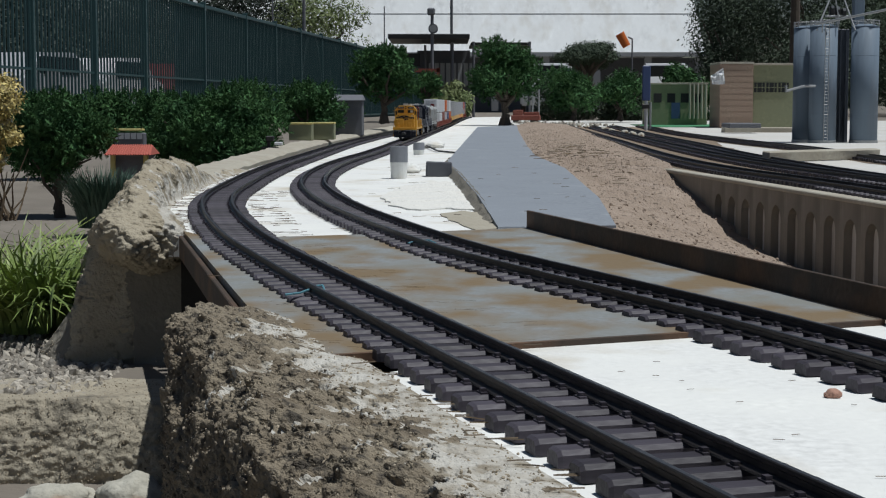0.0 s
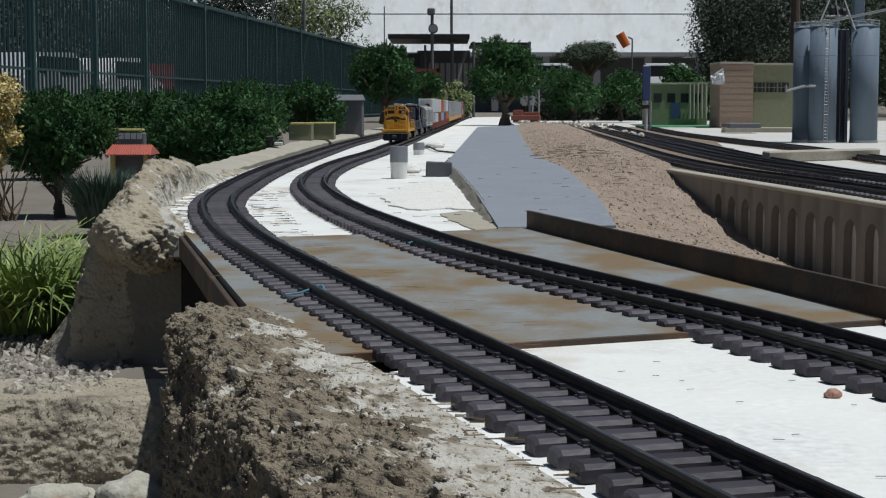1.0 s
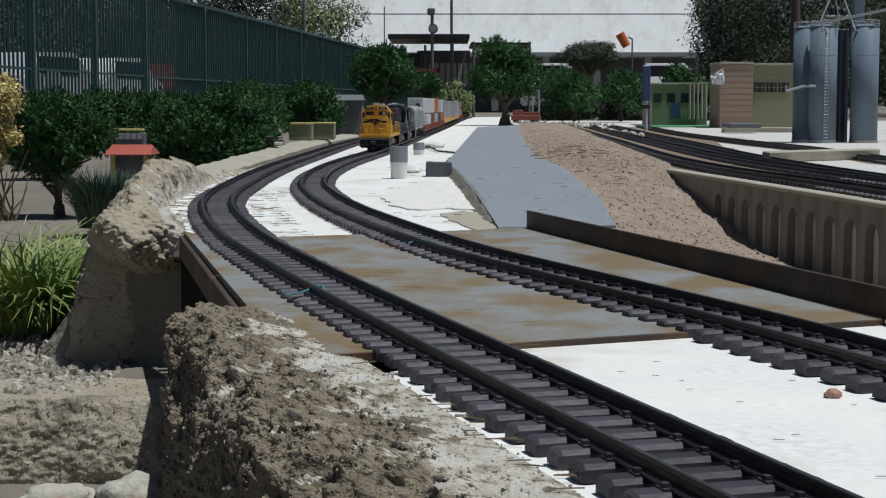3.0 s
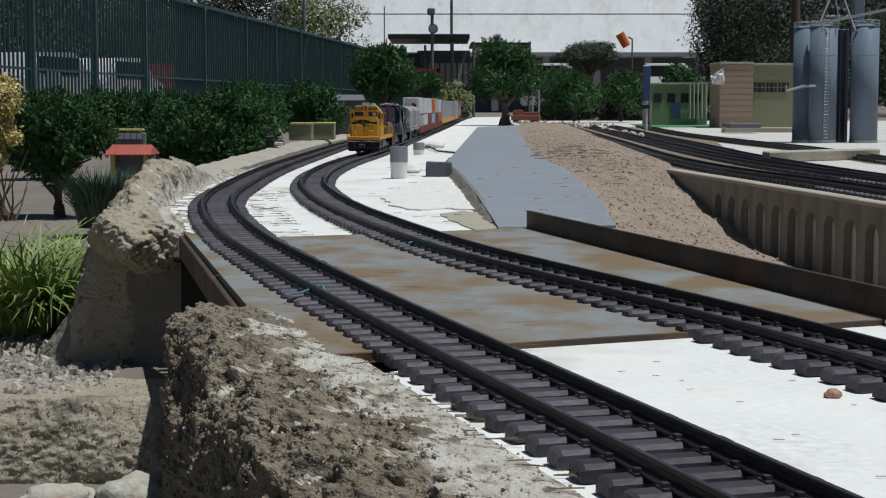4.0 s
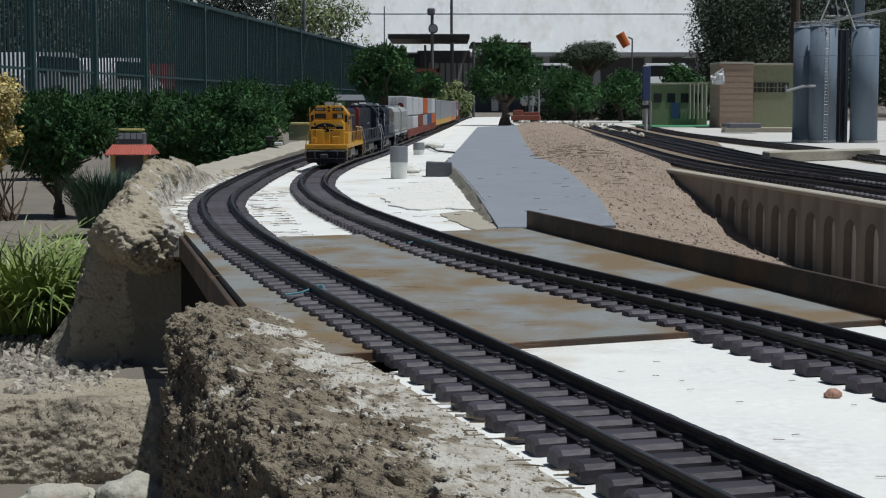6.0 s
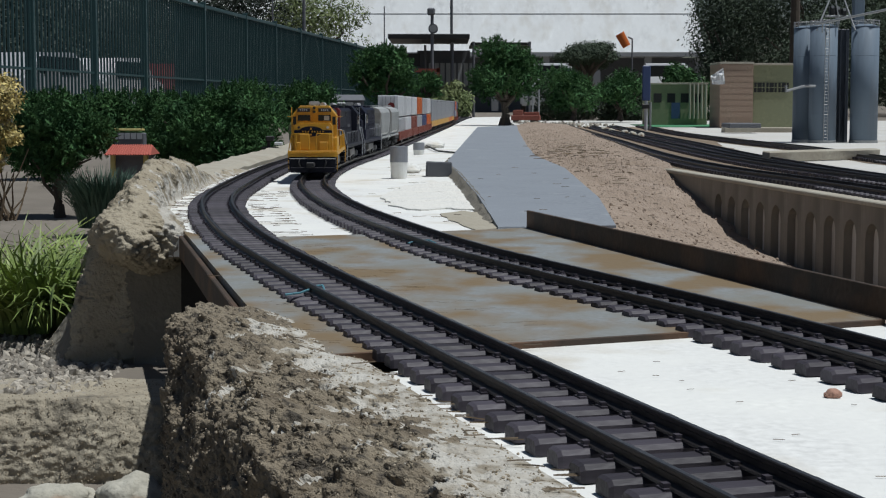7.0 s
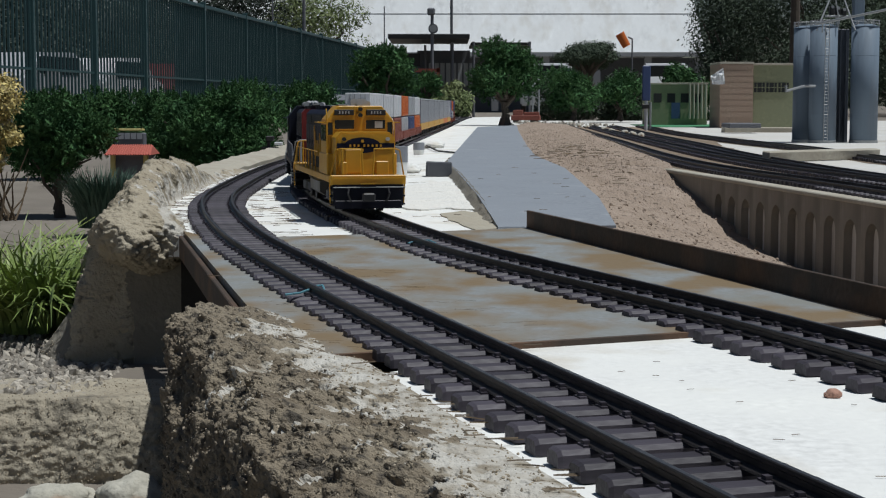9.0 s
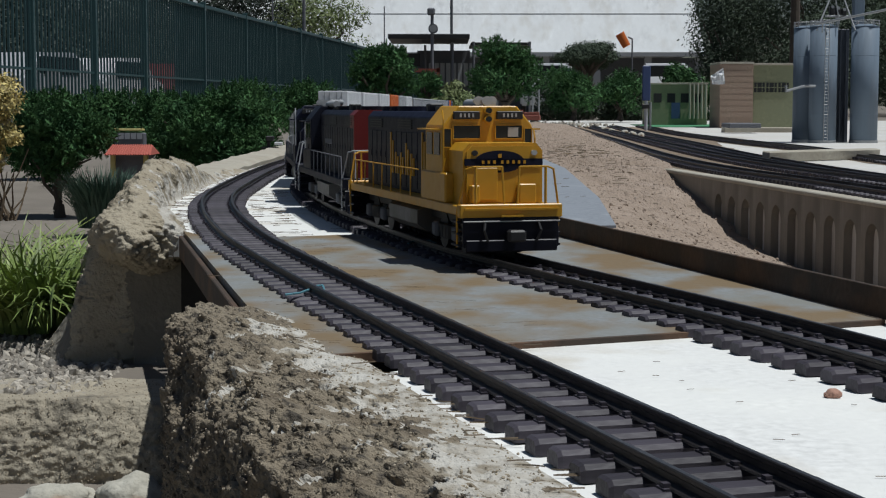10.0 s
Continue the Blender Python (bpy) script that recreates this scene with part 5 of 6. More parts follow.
def ragged(outline, amp, step=0.012):
    """The outline with a broken, uneven edge."""
    out = []
    for a, b in zip(outline, outline[1:] + outline[:1]):
        n = max(1, int(math.hypot(b[0] - a[0], b[1] - a[1]) / step))
        for i in range(n):
            x, y = a[0] + (b[0] - a[0]) * i / n, a[1] + (b[1] - a[1]) * i / n
            out.append((x + amp * noise.noise(Vector((x * 30, y * 14, 2))), y + amp * 2.5 * noise.noise(Vector((x * 40, y * 12, 8)))))
    return out


tagged(part("plaster_patch", prism(ragged([(-0.122, 3.149), (-0.085, 3.590), (0.008, 3.802), (0.059, 3.149), (0.068, 2.745), (0.015, 2.805), (-0.042, 2.745), (-0.083, 2.868)], 0.012), -0.002, 0.0026), PLASTER), "rough cream plaster patch on the white deck", "plaster patch", kind="structure")
tagged(part("bare_patch", prism(ragged([(-0.006, 2.660), (0.034, 2.730), (0.069, 2.687), (0.083, 2.365), (0.052, 2.292), (0.026, 2.433)], 0.008), -0.002, 0.0018), BARE), "bare beige concrete patch by the roadbed", "concrete patch", kind="structure")
boulder("plaster_lump", -0.042, 6.844, 0.012, 0.05, 0.05, 0.02, WHITE_DECK, "white lump of plaster on the deck", 11)
boulder("plaster_lump", -0.088, 4.313, 0.008, 0.03, 0.03, 0.016, WHITE_DECK, "white lump of plaster on the deck", 12)
boulder("brick_lump", 0.023, 4.173, 0.006, 0.018, 0.018, 0.014, DIRT, "broken lump of reddish brick", 13)
part("cable", tube([(-0.073, 6.844, 0.012), (-0.019, 6.184, 0.006), (0.044, 6.039, 0.004), (0.097, 6.111, 0.004)], 0.0035), BLACK)
tagged(bpy.data.objects["cable"], "black cable lying on the deck", "cable")


def silo(x, y, r, h, label):
    s = thing("silo", pose(x, y, 0.0), label, "silo", "silos")
    bm = rod(bmesh.new(), (0, 0, 0.012), (0, 0, h), r, 40)
    b = part("shell", bm, SILO, s)
    for p in b.data.polygons:
        p.use_smooth = len(p.vertices) == 4
    for k in range(1, 4):
        part("seam", rod(bmesh.new(), (0, 0, h * k / 4 - 0.0007), (0, 0, h * k / 4 + 0.0007), r * 1.003, 40), SILO, b)
    part("roof", rod(bmesh.new(), (0, 0, h), (0, 0, h + 0.012), r * 1.03, 32, r * 0.5), SILO, s)
    part("base_ring", rod(bmesh.new(), (0, 0, 0.0), (0, 0, 0.014), r * 1.04, 32), GALV, s)
    for k in range(10):
        q = k * math.tau / 10
        part("rail_post", rod(bmesh.new(), (math.cos(q) * r, math.sin(q) * r, h), (math.cos(q) * r, math.sin(q) * r, h + 0.028), 0.0018, 5), GALV, s)
    for zz in (0.014, 0.028):
        ring = [(math.cos(k * math.tau / 20) * r, math.sin(k * math.tau / 20) * r, h + zz) for k in range(21)]
        part("guard_rail", tube(ring, 0.0015, 5), GALV, s)
    return s


SY = 7.75
for px, dy in ((1424, 0.16), (1453, 0.0), (1526, 0.0)):
    silo((px - 784) / 2900 * (SY + dy) , SY + dy, 0.064, 0.545, "tall blue-grey cylindrical model silo with a railed roof")
sx0, sy0 = (1459 - 784) / 2900 * (SY - 0.07), SY - 0.072
lad = thing("ladder", pose(sx0, sy0, 0.0), "thin steel ladder fixed to the silo", "ladder")
part("stile", tube([(-0.009, 0, 0.0), (-0.009, 0, 0.56)], 0.0016), GALV, lad)
part("stile", tube([(0.009, 0, 0.0), (0.009, 0, 0.56)], 0.0016), GALV, lad)
rung = part("rung", tube([(-0.009, 0, 0), (0.009, 0, 0)], 0.0013, 5), GALV, lad)
rung.matrix_basis = pose(0, 0, 0.012)
for k in range(1, 36):
    again(rung, pose(0, 0, 0.012 + 0.0153 * k))
pipe = thing("conveyor_pipe", Matrix(), "pale pipe sloping over the silo roofs", "pipe")
part("pipe_run", tube([(1.714, 7.600, 0.549), (2.082, 7.400, 0.624)], 0.006, 10), GALV, pipe)
part("pipe_support", tube([(1.745, 7.600, 0.510), (1.745, 7.600, 0.573)], 0.003), GALV, pipe)
tw = thing("elevator_tower", Matrix(), "blue-grey elevator leg rising above the silos", "tower")
part("leg", boxes((1.996, 7.950, 0.525, 0.05, 0.05, 0.62), bevel=0.003), SILO, tw)
part("casing", boxes((1.895, 7.90, 0.27, 0.085, 0.06, 0.54), bevel=0.003), CASING, tw, "dark slate casing between the silos")
for k in range(3):
    part("casing_rib", boxes((1.868 + 0.027 * k, 7.867, 0.27, 0.006, 0.008, 0.54), bevel=0.001), CASING, tw)
part("brace", tube([(1.742, 7.700, 0.527), (1.859, 7.800, 0.761), (1.922, 7.700, 0.527)], 0.004), GALV, tw)
part("brace", tube([(1.827, 7.700, 0.674), (1.848, 7.700, 0.554)], 0.003), GALV, tw)
part("spout", tube([(1.562, 7.500, 0.268), (1.562, 7.500, 0.242), (1.667, 7.600, 0.266), (1.719, 7.600, 0.266)], 0.006, 8), GALV, tw, "pale discharge spout")
for k in range(3):
    hd = part("drive_head", boxes((1.838 + 0.028 * k, 7.82, 0.625 - 0.006 * k, 0.022, 0.04, 0.042), bevel=0.004), BLACK, tw, "dark drive head with a bright disc")
    part("disc", rod(bmesh.new(), (1.838 + 0.028 * k, 7.798, 0.640 - 0.006 * k), (1.838 + 0.028 * k, 7.794, 0.640 - 0.006 * k), 0.007, 12), GALV, hd)
part("head_frame", boxes((1.866, 7.82, 0.598, 0.11, 0.04, 0.008), (1.866, 7.82, 0.565, 0.012, 0.03, 0.06), bevel=0.001), GALV, tw)
base = thing("silo_platform", Matrix(), "low grey steel platform under the silos", "platform")
part("platform_frame", boxes((1.887, 7.750, -0.013, 0.42, 0.5, 0.016), bevel=0.002), GALV, base)
pl = thing("plank", pose(1.211, 5.233, 0.02, 0, 6, -52), "weathered grey timber beam beside the rails", "beam")
part("beam", boxes((0, 0, 0, 0.03, 0.55, 0.032), bevel=0.003), KERB, pl)
kb = thing("kerb_block", pose(2.089, 10.800, 0.009), "long low weathered concrete kerb block", "kerb")
part("block", boxes((0, 0, 0.0, 0.5, 0.12, 0.05), bevel=0.005), KERB, kb)
cv = thing("conduit", pose(1.904, 10.500, 0.050), "dark rubber pad on the yard", "pad")
part("pad", boxes((0, 0, 0.0, 0.2, 0.3, 0.03), bevel=0.004), SLATE, cv)


def model_building(name, x0, x1, ytop, ybot, dist, depth, material, label):
    cx = ((x0 + x1) / 2 - 784) / 2900 * dist
    w = (x1 - x0) / 2900 * dist
    z0, z1 = 0.177 - (ybot - 187) / 2900 * dist, 0.177 - (ytop - 187) / 2900 * dist
    b = thing(name, pose(cx, dist + depth / 2, z0), label, "building")
    part("wall", boxes((0, 0, (z1 - z0) / 2 - 0.04, w, depth, z1 - z0 + 0.08), bevel=0.004), material, b)
    part("roof", boxes((0, 0, z1 - z0 + 0.006, w * 1.02, depth * 1.04, 0.016), bevel=0.002), KERB, b)
    return b, w, z1 - z0, depth


b, w, h, d = model_building("model_warehouse", 1330, 1420, 116, 210, 13.0, 0.8, OLIVE, "olive green model factory building with a strip window")
for k in range(3):
    q = part("window", boxes((-w / 2 + 0.05 + k * 0.095, -d / 2 - 0.002, h * 0.58, 0.082, 0.006, 0.075)), GLASS, b)
    part("glazing_bar", boxes((-w / 2 + 0.05 + k * 0.095, -d / 2 - 0.006, h * 0.58, 0.082, 0.004, 0.004), *[(-w / 2 + 0.05 + k * 0.095 + o, -d / 2 - 0.006, h * 0.58, 0.004, 0.004, 0.075) for o in (-0.02, 0.02)]), OLIVE, q)
b, w, h, d = model_building("model_tower", 1272, 1330, 114, 208, 12.9, 0.5, TAN, "tan block model tower beside the olive factory")
for k in range(9):
    part("block_course", boxes((0, -d / 2 - 0.001, 0.02 + k * h / 9, w * 1.004, 0.006, h / 9 - 0.006)), TAN, b)
b, w, h, d = model_building("model_office", 1150, 1250, 150, 210, 14.5, 0.6, OLIVE, "low olive model office with barred windows")
for k in range(4):
    part("window", boxes((-w / 2 + 0.06 + k * 0.12, -d / 2 - 0.002, h * 0.6, 0.07, 0.006, 0.08)), GLASS, b)
part("door", boxes((-0.03, -d / 2 - 0.003, 0.07, 0.075, 0.008, 0.14)), BLUE, b, "blue door")
for k in range(5):
    part("column", rod(bmesh.new(), (w / 2 - 0.02 - 0.035 * k, -d / 2 - 0.03, 0), (w / 2 - 0.02 - 0.035 * k, -d / 2 - 0.03, h), 0.01, 10), KERB, b)
tp = thing("tarpaulin", pose(2.139, 12.870, 0.341), "crumpled white sheet hanging on the building", "sheet")
bm = bmesh.new()
bmesh.ops.create_grid(bm, x_segments=8, y_segments=8, size=0.5)
for v in bm.verts:
    v.co = Vector(((v.co.x + (0.5 - v.co.y) * 0.15) * 0.10, 0.03 * noise.noise(Vector((v.co.x * 4, v.co.y * 4, 1))), (v.co.y + 0.5) * 0.13 * (0.5 + 0.5 * (v.co.x + 0.5))))
part("sheet", bm, WHITE, tp)
for px, py, n in ((1105, 238, 3), (1068, 232, 2), (1010, 222, 3)):
    for k in range(n):
        d = 0.177 / ((py - 187 + 3 * k) / 2900)
        boulder("rubble", (px + 14 * k - 784) / 2900 * d, d, 0.012, 0.022, 0.02, 0.016, BOULDER, "pale broken lump lying beside the yard track", 20 + k)
gm = tagged(part("green_mat", prism([(0.85 * 1.9, 13.2), (1.30 * 1.9, 13.2), (1.35 * 1.9, 15), (0.90 * 1.9, 15)], 0.002, 0.006), GREENMAT), "green-painted patch of the model lawn", "lawn", kind="structure")
sg = thing("signal_mast", pose(1.408, 11.407, 0.0), "white post with a dark blue signal box", "signal")
part("post", rod(bmesh.new(), (0, 0, 0), (0, 0, 0.22), 0.012, 12), WHITE, sg)
part("signal_box", boxes((0, 0, 0.33, 0.055, 0.03, 0.24), bevel=0.004), BLUE, sg)
part("lamp_hood", boxes((-0.005, -0.02, 0.17, 0.05, 0.03, 0.03), bevel=0.003), BLACK, sg)
part("post", rod(bmesh.new(), (0.03, 0, 0), (0.03, 0, 0.2), 0.008, 12), GALV, sg)
for px in (942, 953):
    po = thing("post", pose((px - 784) / 2900 * 18, 18, 0.0), "thin grey steel post", "post", "posts")
    part("shaft", rod(bmesh.new(), (0, 0, -0.01), (0, 0, 0.36), 0.01, 10), GALV, po)
rl = thing("red_locomotive", pose((930 - 784) / 2900 * 17, 17, 0.0, 0, 0, 80), "small orange-red model locomotive parked in the yard", "model locomotive")
part("body", boxes((0, 0, 0.05, 0.09, 0.30, 0.05), (0, 0.08, 0.10, 0.085, 0.1, 0.06), (0, -0.06, 0.09, 0.06, 0.16, 0.04), bevel=0.004), MAROON, rl)
part("wheels", boxes((0, -0.09, 0.015, 0.07, 0.08, 0.03), (0, 0.09, 0.015, 0.07, 0.08, 0.03)), BLACK, rl)


def gabled_house(x, y, z, w, d, h, rise, wall_m, roof_m, label, rz=0, pillars=False):
    b = thing("model_house", pose(x, y, z, 0, 0, rz), label, "model house", "model houses")
    if pillars:
        part("wall", boxes((0, d * 0.1, h / 2, w * 0.86, d * 0.7, h)), SLATE, b)
        for sx in (-1, 1):
            part("pillar", boxes((sx * w * 0.40, -d * 0.36, h / 2, w * 0.11, d * 0.14, h), bevel=0.002), wall_m, b)
    else:
        part("wall", boxes((0, 0, h / 2, w, d, h), bevel=0.002), wall_m, b)
        part("door", boxes((w * 0.2, -d / 2 - 0.002, h * 0.35, w * 0.25, 0.004, h * 0.7)), SLATE, b)
    bm = bmesh.new()
    v = [bm.verts.new(q) for q in ((-w * 0.56, -d * 0.62, h), (w * 0.56, -d * 0.62, h), (w * 0.50, 0, h + rise), (-w * 0.50, 0, h + rise), (-w * 0.56, d * 0.62, h), (w * 0.56, d * 0.62, h))]
    for q in ((0, 1, 2, 3), (3, 2, 5, 4), (0, 3, 4), (1, 5, 2), (0, 4, 5, 1)):
        bm.faces.new([v[i] for i in q])
    bmesh.ops.recalc_face_normals(bm, faces=bm.faces)
    r = part("roof", bm, roof_m, b)
    if roof_m is TILE_RED:
        tr = None
        for k in range(18):
            xx = -w * 0.52 + w * 1.04 * (k + 0.5) / 18
            a, c = Vector((xx * 1.05, -d * 0.63, h + 0.001)), Vector((xx * 0.95, -0.002, h + rise + 0.001))
            part("tile_row", rod(bmesh.new(), a, c, w * 0.018, 6), roof_m, r)
    return b


gabled_house(-0.984, 5.200, -0.058, 0.129, 0.14, 0.081, 0.029, CREAM, TILE_RED, "model shelter with red tiled roof and yellow pillars", 0, True)
gabled_house(-0.538, 9.400, 0.005, 0.162, 0.22, 0.201, 0.032, SLATE, SLATE, "slate-grey model shed beside the track", 0)
bus = thing("model_bus", pose(-1.129, 5.900, 0.024), "model bus with pale yellow roof and dark windows", "model bus")
part("body", boxes((0, 0, 0.03, 0.12, 0.05, 0.05), bevel=0.003), SLATE, bus)
part("roof", boxes((0, 0, 0.066, 0.108, 0.05, 0.008), bevel=0.002), CREAM, bus)
for k in range(5):
    part("window", boxes((-0.044 + 0.022 * k, -0.026, 0.044, 0.018, 0.003, 0.022)), LIGHTGREY, bus)
for px, ww in ((534, 40), (571, 37)):
    yb2 = thing("model_barrack", pose((px - 784) / 2900 * 7.6, 7.6 + (0.15 if px > 550 else 0), 0.177 - (247 - 187) / 2900 * 7.6), "low cream-yellow model building with a flat roof", "model house", "model houses")
    part("wall", boxes((0, 0, 0.035, ww / 2900 * 7.6, 0.12, 0.075), bevel=0.002), OLIVE, yb2)
    part("roof", boxes((0, 0, 0.074, ww / 2900 * 7.75, 0.13, 0.008), bevel=0.001), CREAM, yb2)
sp = thing("garden_spotlight", pose(-0.633, 6.200, 0.017), "small dark spotlight with a white lens on the kerb", "spotlight")
part("base", boxes((-0.02, 0, 0.0, 0.06, 0.04, 0.006), (-0.025, 0, 0.015, 0.012, 0.012, 0.03)), BLACK, sp)
part("lamp_head", boxes((-0.02, 0, 0.035, 0.03, 0.03, 0.02), bevel=0.003), BLACK, sp)
part("lens", boxes((0.012, 0, 0.016, 0.03, 0.03, 0.012), bevel=0.002), WHITE, sp)

# ---------------------------------------------------------------- the fence and what stands behind it
FENCE_X0, FENCE_K = -6.75, 0.0885


def fence_at(y):
    return FENCE_X0 + FENCE_K * y


def fence():
    f = thing("fence", Matrix(), "tall dark green steel bar fence with posts and top rail", "fence", kind="structure")
    top, bottom = 1.90, -0.2
    posts = [14.7, 17.3, 19.98, 22.5, 25.05, 28.9] + [32.4 + 3.06 * k for k in range(12)]
    p0 = None
    for y in posts:
        m = Matrix.Translation((fence_at(y), y, (top + bottom) / 2))
        if p0 is None:
            p0 = part("post", boxes((0, 0, 0, 0.09, 0.09, top - bottom + 0.16), bevel=0.006), FENCE, f)
            p0.matrix_basis = m
        else:
            again(p0, m)
    a, b = Vector((fence_at(posts[0]), posts[0], 0)), Vector((fence_at(posts[-1]), posts[-1], 0))
    ln = (b - a).length
    q = Matrix.Translation((a + b) / 2) @ (b - a).to_track_quat("Y", "Z").to_matrix().to_4x4()
    part("top_rail", box(bmesh.new(), 0, 0, top, 0.06, ln, 0.06, 0.004, q), FENCE, f)
    part("middle_rail", box(bmesh.new(), 0, 0, 0.62, 0.03, ln, 0.03, 0, q), FENCE, f)
    part("bottom_rail", box(bmesh.new(), 0, 0, bottom + 0.1, 0.05, ln, 0.05, 0, q), FENCE, f)
    bar = None
    n = 0
    rest = bmesh.new()
    y = posts[0]
    while y < posts[-1]:
        y += 0.145
        m = Matrix.Translation((fence_at(y), y, (top + bottom) / 2))
        if n < 180:
            if bar is None:
                bar = part("bar", boxes((0, 0, 0, 0.026, 0.026, top - bottom)), FENCE, f)
                bar.matrix_basis = m
            else:
                again(bar, m)
        else:
            box(rest, fence_at(y), y, (top + bottom) / 2, 0.026, 0.026, top - bottom)
        n += 1
    tagged(part("bars", rest, FENCE, f), kind="stuff")
    # shade cloth tied to the far bays
    part("shade_cloth", box(bmesh.new(), -0.03, 0, (top + bottom) / 2 - 0.02, 0.01, ln * 0.76, top - bottom - 0.08, 0, q @ Matrix.Translation((0, ln * 0.12, 0))), MESH, f, "dark green shade cloth on the far bays")


fence()


def parked_car(x, y, rz, paint, label):
    c = thing("car", pose(x, y, -0.185, 0, 0, rz), label, "car", "cars behind the fence")
    bm = extrude_profile([(-2.1, 0.3), (-2.1, 0.75), (-1.3, 0.95), (-0.6, 1.42), (0.9, 1.45), (1.6, 1.0), (2.1, 0.9), (2.1, 0.3)], -0.82, 0.82)
    bmesh.ops.bevel(bm, geom=list(bm.edges), offset=0.06, segments=2, affect="EDGES")
    part("body", bm, paint, c)
    for sy in (-1, 1):
        part("side_window", boxes((0.1, sy * 0.825, 1.16, 1.6, 0.02, 0.36), bevel=0.008), GLASS, c)
        for xx in (-1.3, 1.3):
            w = part("wheel", rod(bmesh.new(), (xx, sy * 0.70, 0.31), (xx, sy * 0.86, 0.31), 0.31, 18), BLACK, c)
            part("rim", rod(bmesh.new(), (xx, sy * 0.86, 0.31), (xx, sy * 0.875, 0.31), 0.18, 12), SILVER, w)
    return c


for cx, cy, rz, pm, lb in ((-10.5, 31, 80, WHITE, "white parked car"), (-8.6, 33.5, 75, LIGHTGREY, "silver-grey parked car"), (-7.9, 37.5, 78, WHITE, "white parked car"), (-12.5, 36, 60, LIGHTGREY, "silver-grey parked car"),
                           (-7.0, 42.5, 80, SCARLET, "red parked car"), (-6.2, 46, 80, WHITE, "white parked car")):
    parked_car(cx, cy, rz, pm, lb + " behind the green fence")
br = thing("stacked_pipes", pose(-7.5, 27, -0.185), "row of pale grey slabs leaning behind the fence", "slabs")
for k in range(9):
    part("slab", boxes((-1.6 + 0.34 * k, 0.3 * (k % 2), 0.42, 0.2, 0.06, 0.85 + 0.1 * (k % 3))), WHITE if k % 2 else LIGHTGREY, br)

# tall trees behind the fence and the yard
FAR_TREE = "tall dark leafy tree in the distance"
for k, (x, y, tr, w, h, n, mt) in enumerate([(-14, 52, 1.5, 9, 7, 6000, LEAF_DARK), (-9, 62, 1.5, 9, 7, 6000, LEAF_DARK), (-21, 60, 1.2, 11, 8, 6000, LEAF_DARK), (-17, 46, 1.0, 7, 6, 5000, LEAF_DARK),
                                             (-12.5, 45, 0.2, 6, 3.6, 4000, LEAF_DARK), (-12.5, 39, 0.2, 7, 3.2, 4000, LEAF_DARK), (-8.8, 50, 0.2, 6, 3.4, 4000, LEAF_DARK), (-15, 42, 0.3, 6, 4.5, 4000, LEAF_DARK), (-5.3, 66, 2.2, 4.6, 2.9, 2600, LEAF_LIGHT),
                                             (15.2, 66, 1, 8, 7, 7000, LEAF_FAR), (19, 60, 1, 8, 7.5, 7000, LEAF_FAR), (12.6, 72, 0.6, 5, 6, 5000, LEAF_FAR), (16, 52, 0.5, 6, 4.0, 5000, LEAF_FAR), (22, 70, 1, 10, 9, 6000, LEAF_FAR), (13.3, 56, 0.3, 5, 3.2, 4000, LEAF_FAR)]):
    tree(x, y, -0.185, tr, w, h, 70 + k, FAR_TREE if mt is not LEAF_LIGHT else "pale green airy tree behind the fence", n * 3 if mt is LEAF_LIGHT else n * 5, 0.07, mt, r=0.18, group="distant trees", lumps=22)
tree((1040 - 784) / 2900 * 42, 42, -0.185, 1.3, 1.709, 0.753, 90, "round grey-green tree before the white hall", 14000, 0.035, LEAF_FAR, r=0.1)
trk = thing("bare_trunk", pose(10.229, 48.000, 1.451, 0, 0, 0), "dark upright tree trunk", "trunk")
part("stem", rod(bmesh.new(), (0, 0, -1.5), (0, 0, 3.5), 0.16, 10, 0.12), BARK, trk)


# ---------------------------------------------------------------- the white hall and the station canopy
def hall():
    y = 84.0
    x0, x1 = (560 - 784) / 2900 * y, (1245 - 784) / 2900 * y
    z0 = 0.177 + 92 / 2900 * y
    h = thing("hall", Matrix(), "huge white corrugated hall with a curved roof", "hall")
    lean = (1245 - 1232) / 2900 * y * 1.9
    bm = bmesh.new()
    zt = z0 + 6.0
    v = [bm.verts.new(q) for q in ((x0 - 8, y, z0), (x1, y, z0), (x1 - lean, y + 4, zt), (x0 - 8, y + 4, zt), (x0 - 8, y + 24, zt), (x1 - lean, y + 24, zt), (x1, y + 28, z0), (x0 - 8, y + 28, z0))]
    for q in ((0, 1, 2, 3), (3, 2, 5, 4), (4, 5, 6, 7), (1, 6, 5, 2), (0, 3, 4, 7)):
        bm.faces.new([v[i] for i in q])
    bmesh.ops.recalc_face_normals(bm, faces=bm.faces)
    r = part("roof", bm, TENT, h)
    part("purlin", boxes((x0 / 2 + x1 / 2 - 4, y - 0.03 + 2.06 * 0.667, z0 + 2.06, x1 - x0 + 7, 0.03, 0.02)), LIGHTGREY, r)
    part("eave", boxes(((x0 + x1) / 2 - 4, y - 0.1, z0 - 0.08, x1 - x0 + 8.2, 0.3, 0.22)), LIGHTGREY, h)
    part("wall", boxes(((x0 + x1) / 2 - 4, y + 2.0, z0 / 2 - 0.2, x1 - x0 + 7.6, 0.3, z0)), SLATE, h, "shaded grey wall below the eave")
    for k in range(9):
        part("column", boxes((x1 - 0.3 - 2.6 * k, y + 0.2, z0 / 2 - 0.1, 0.35, 0.35, z0)), LIGHTGREY, h)


hall()


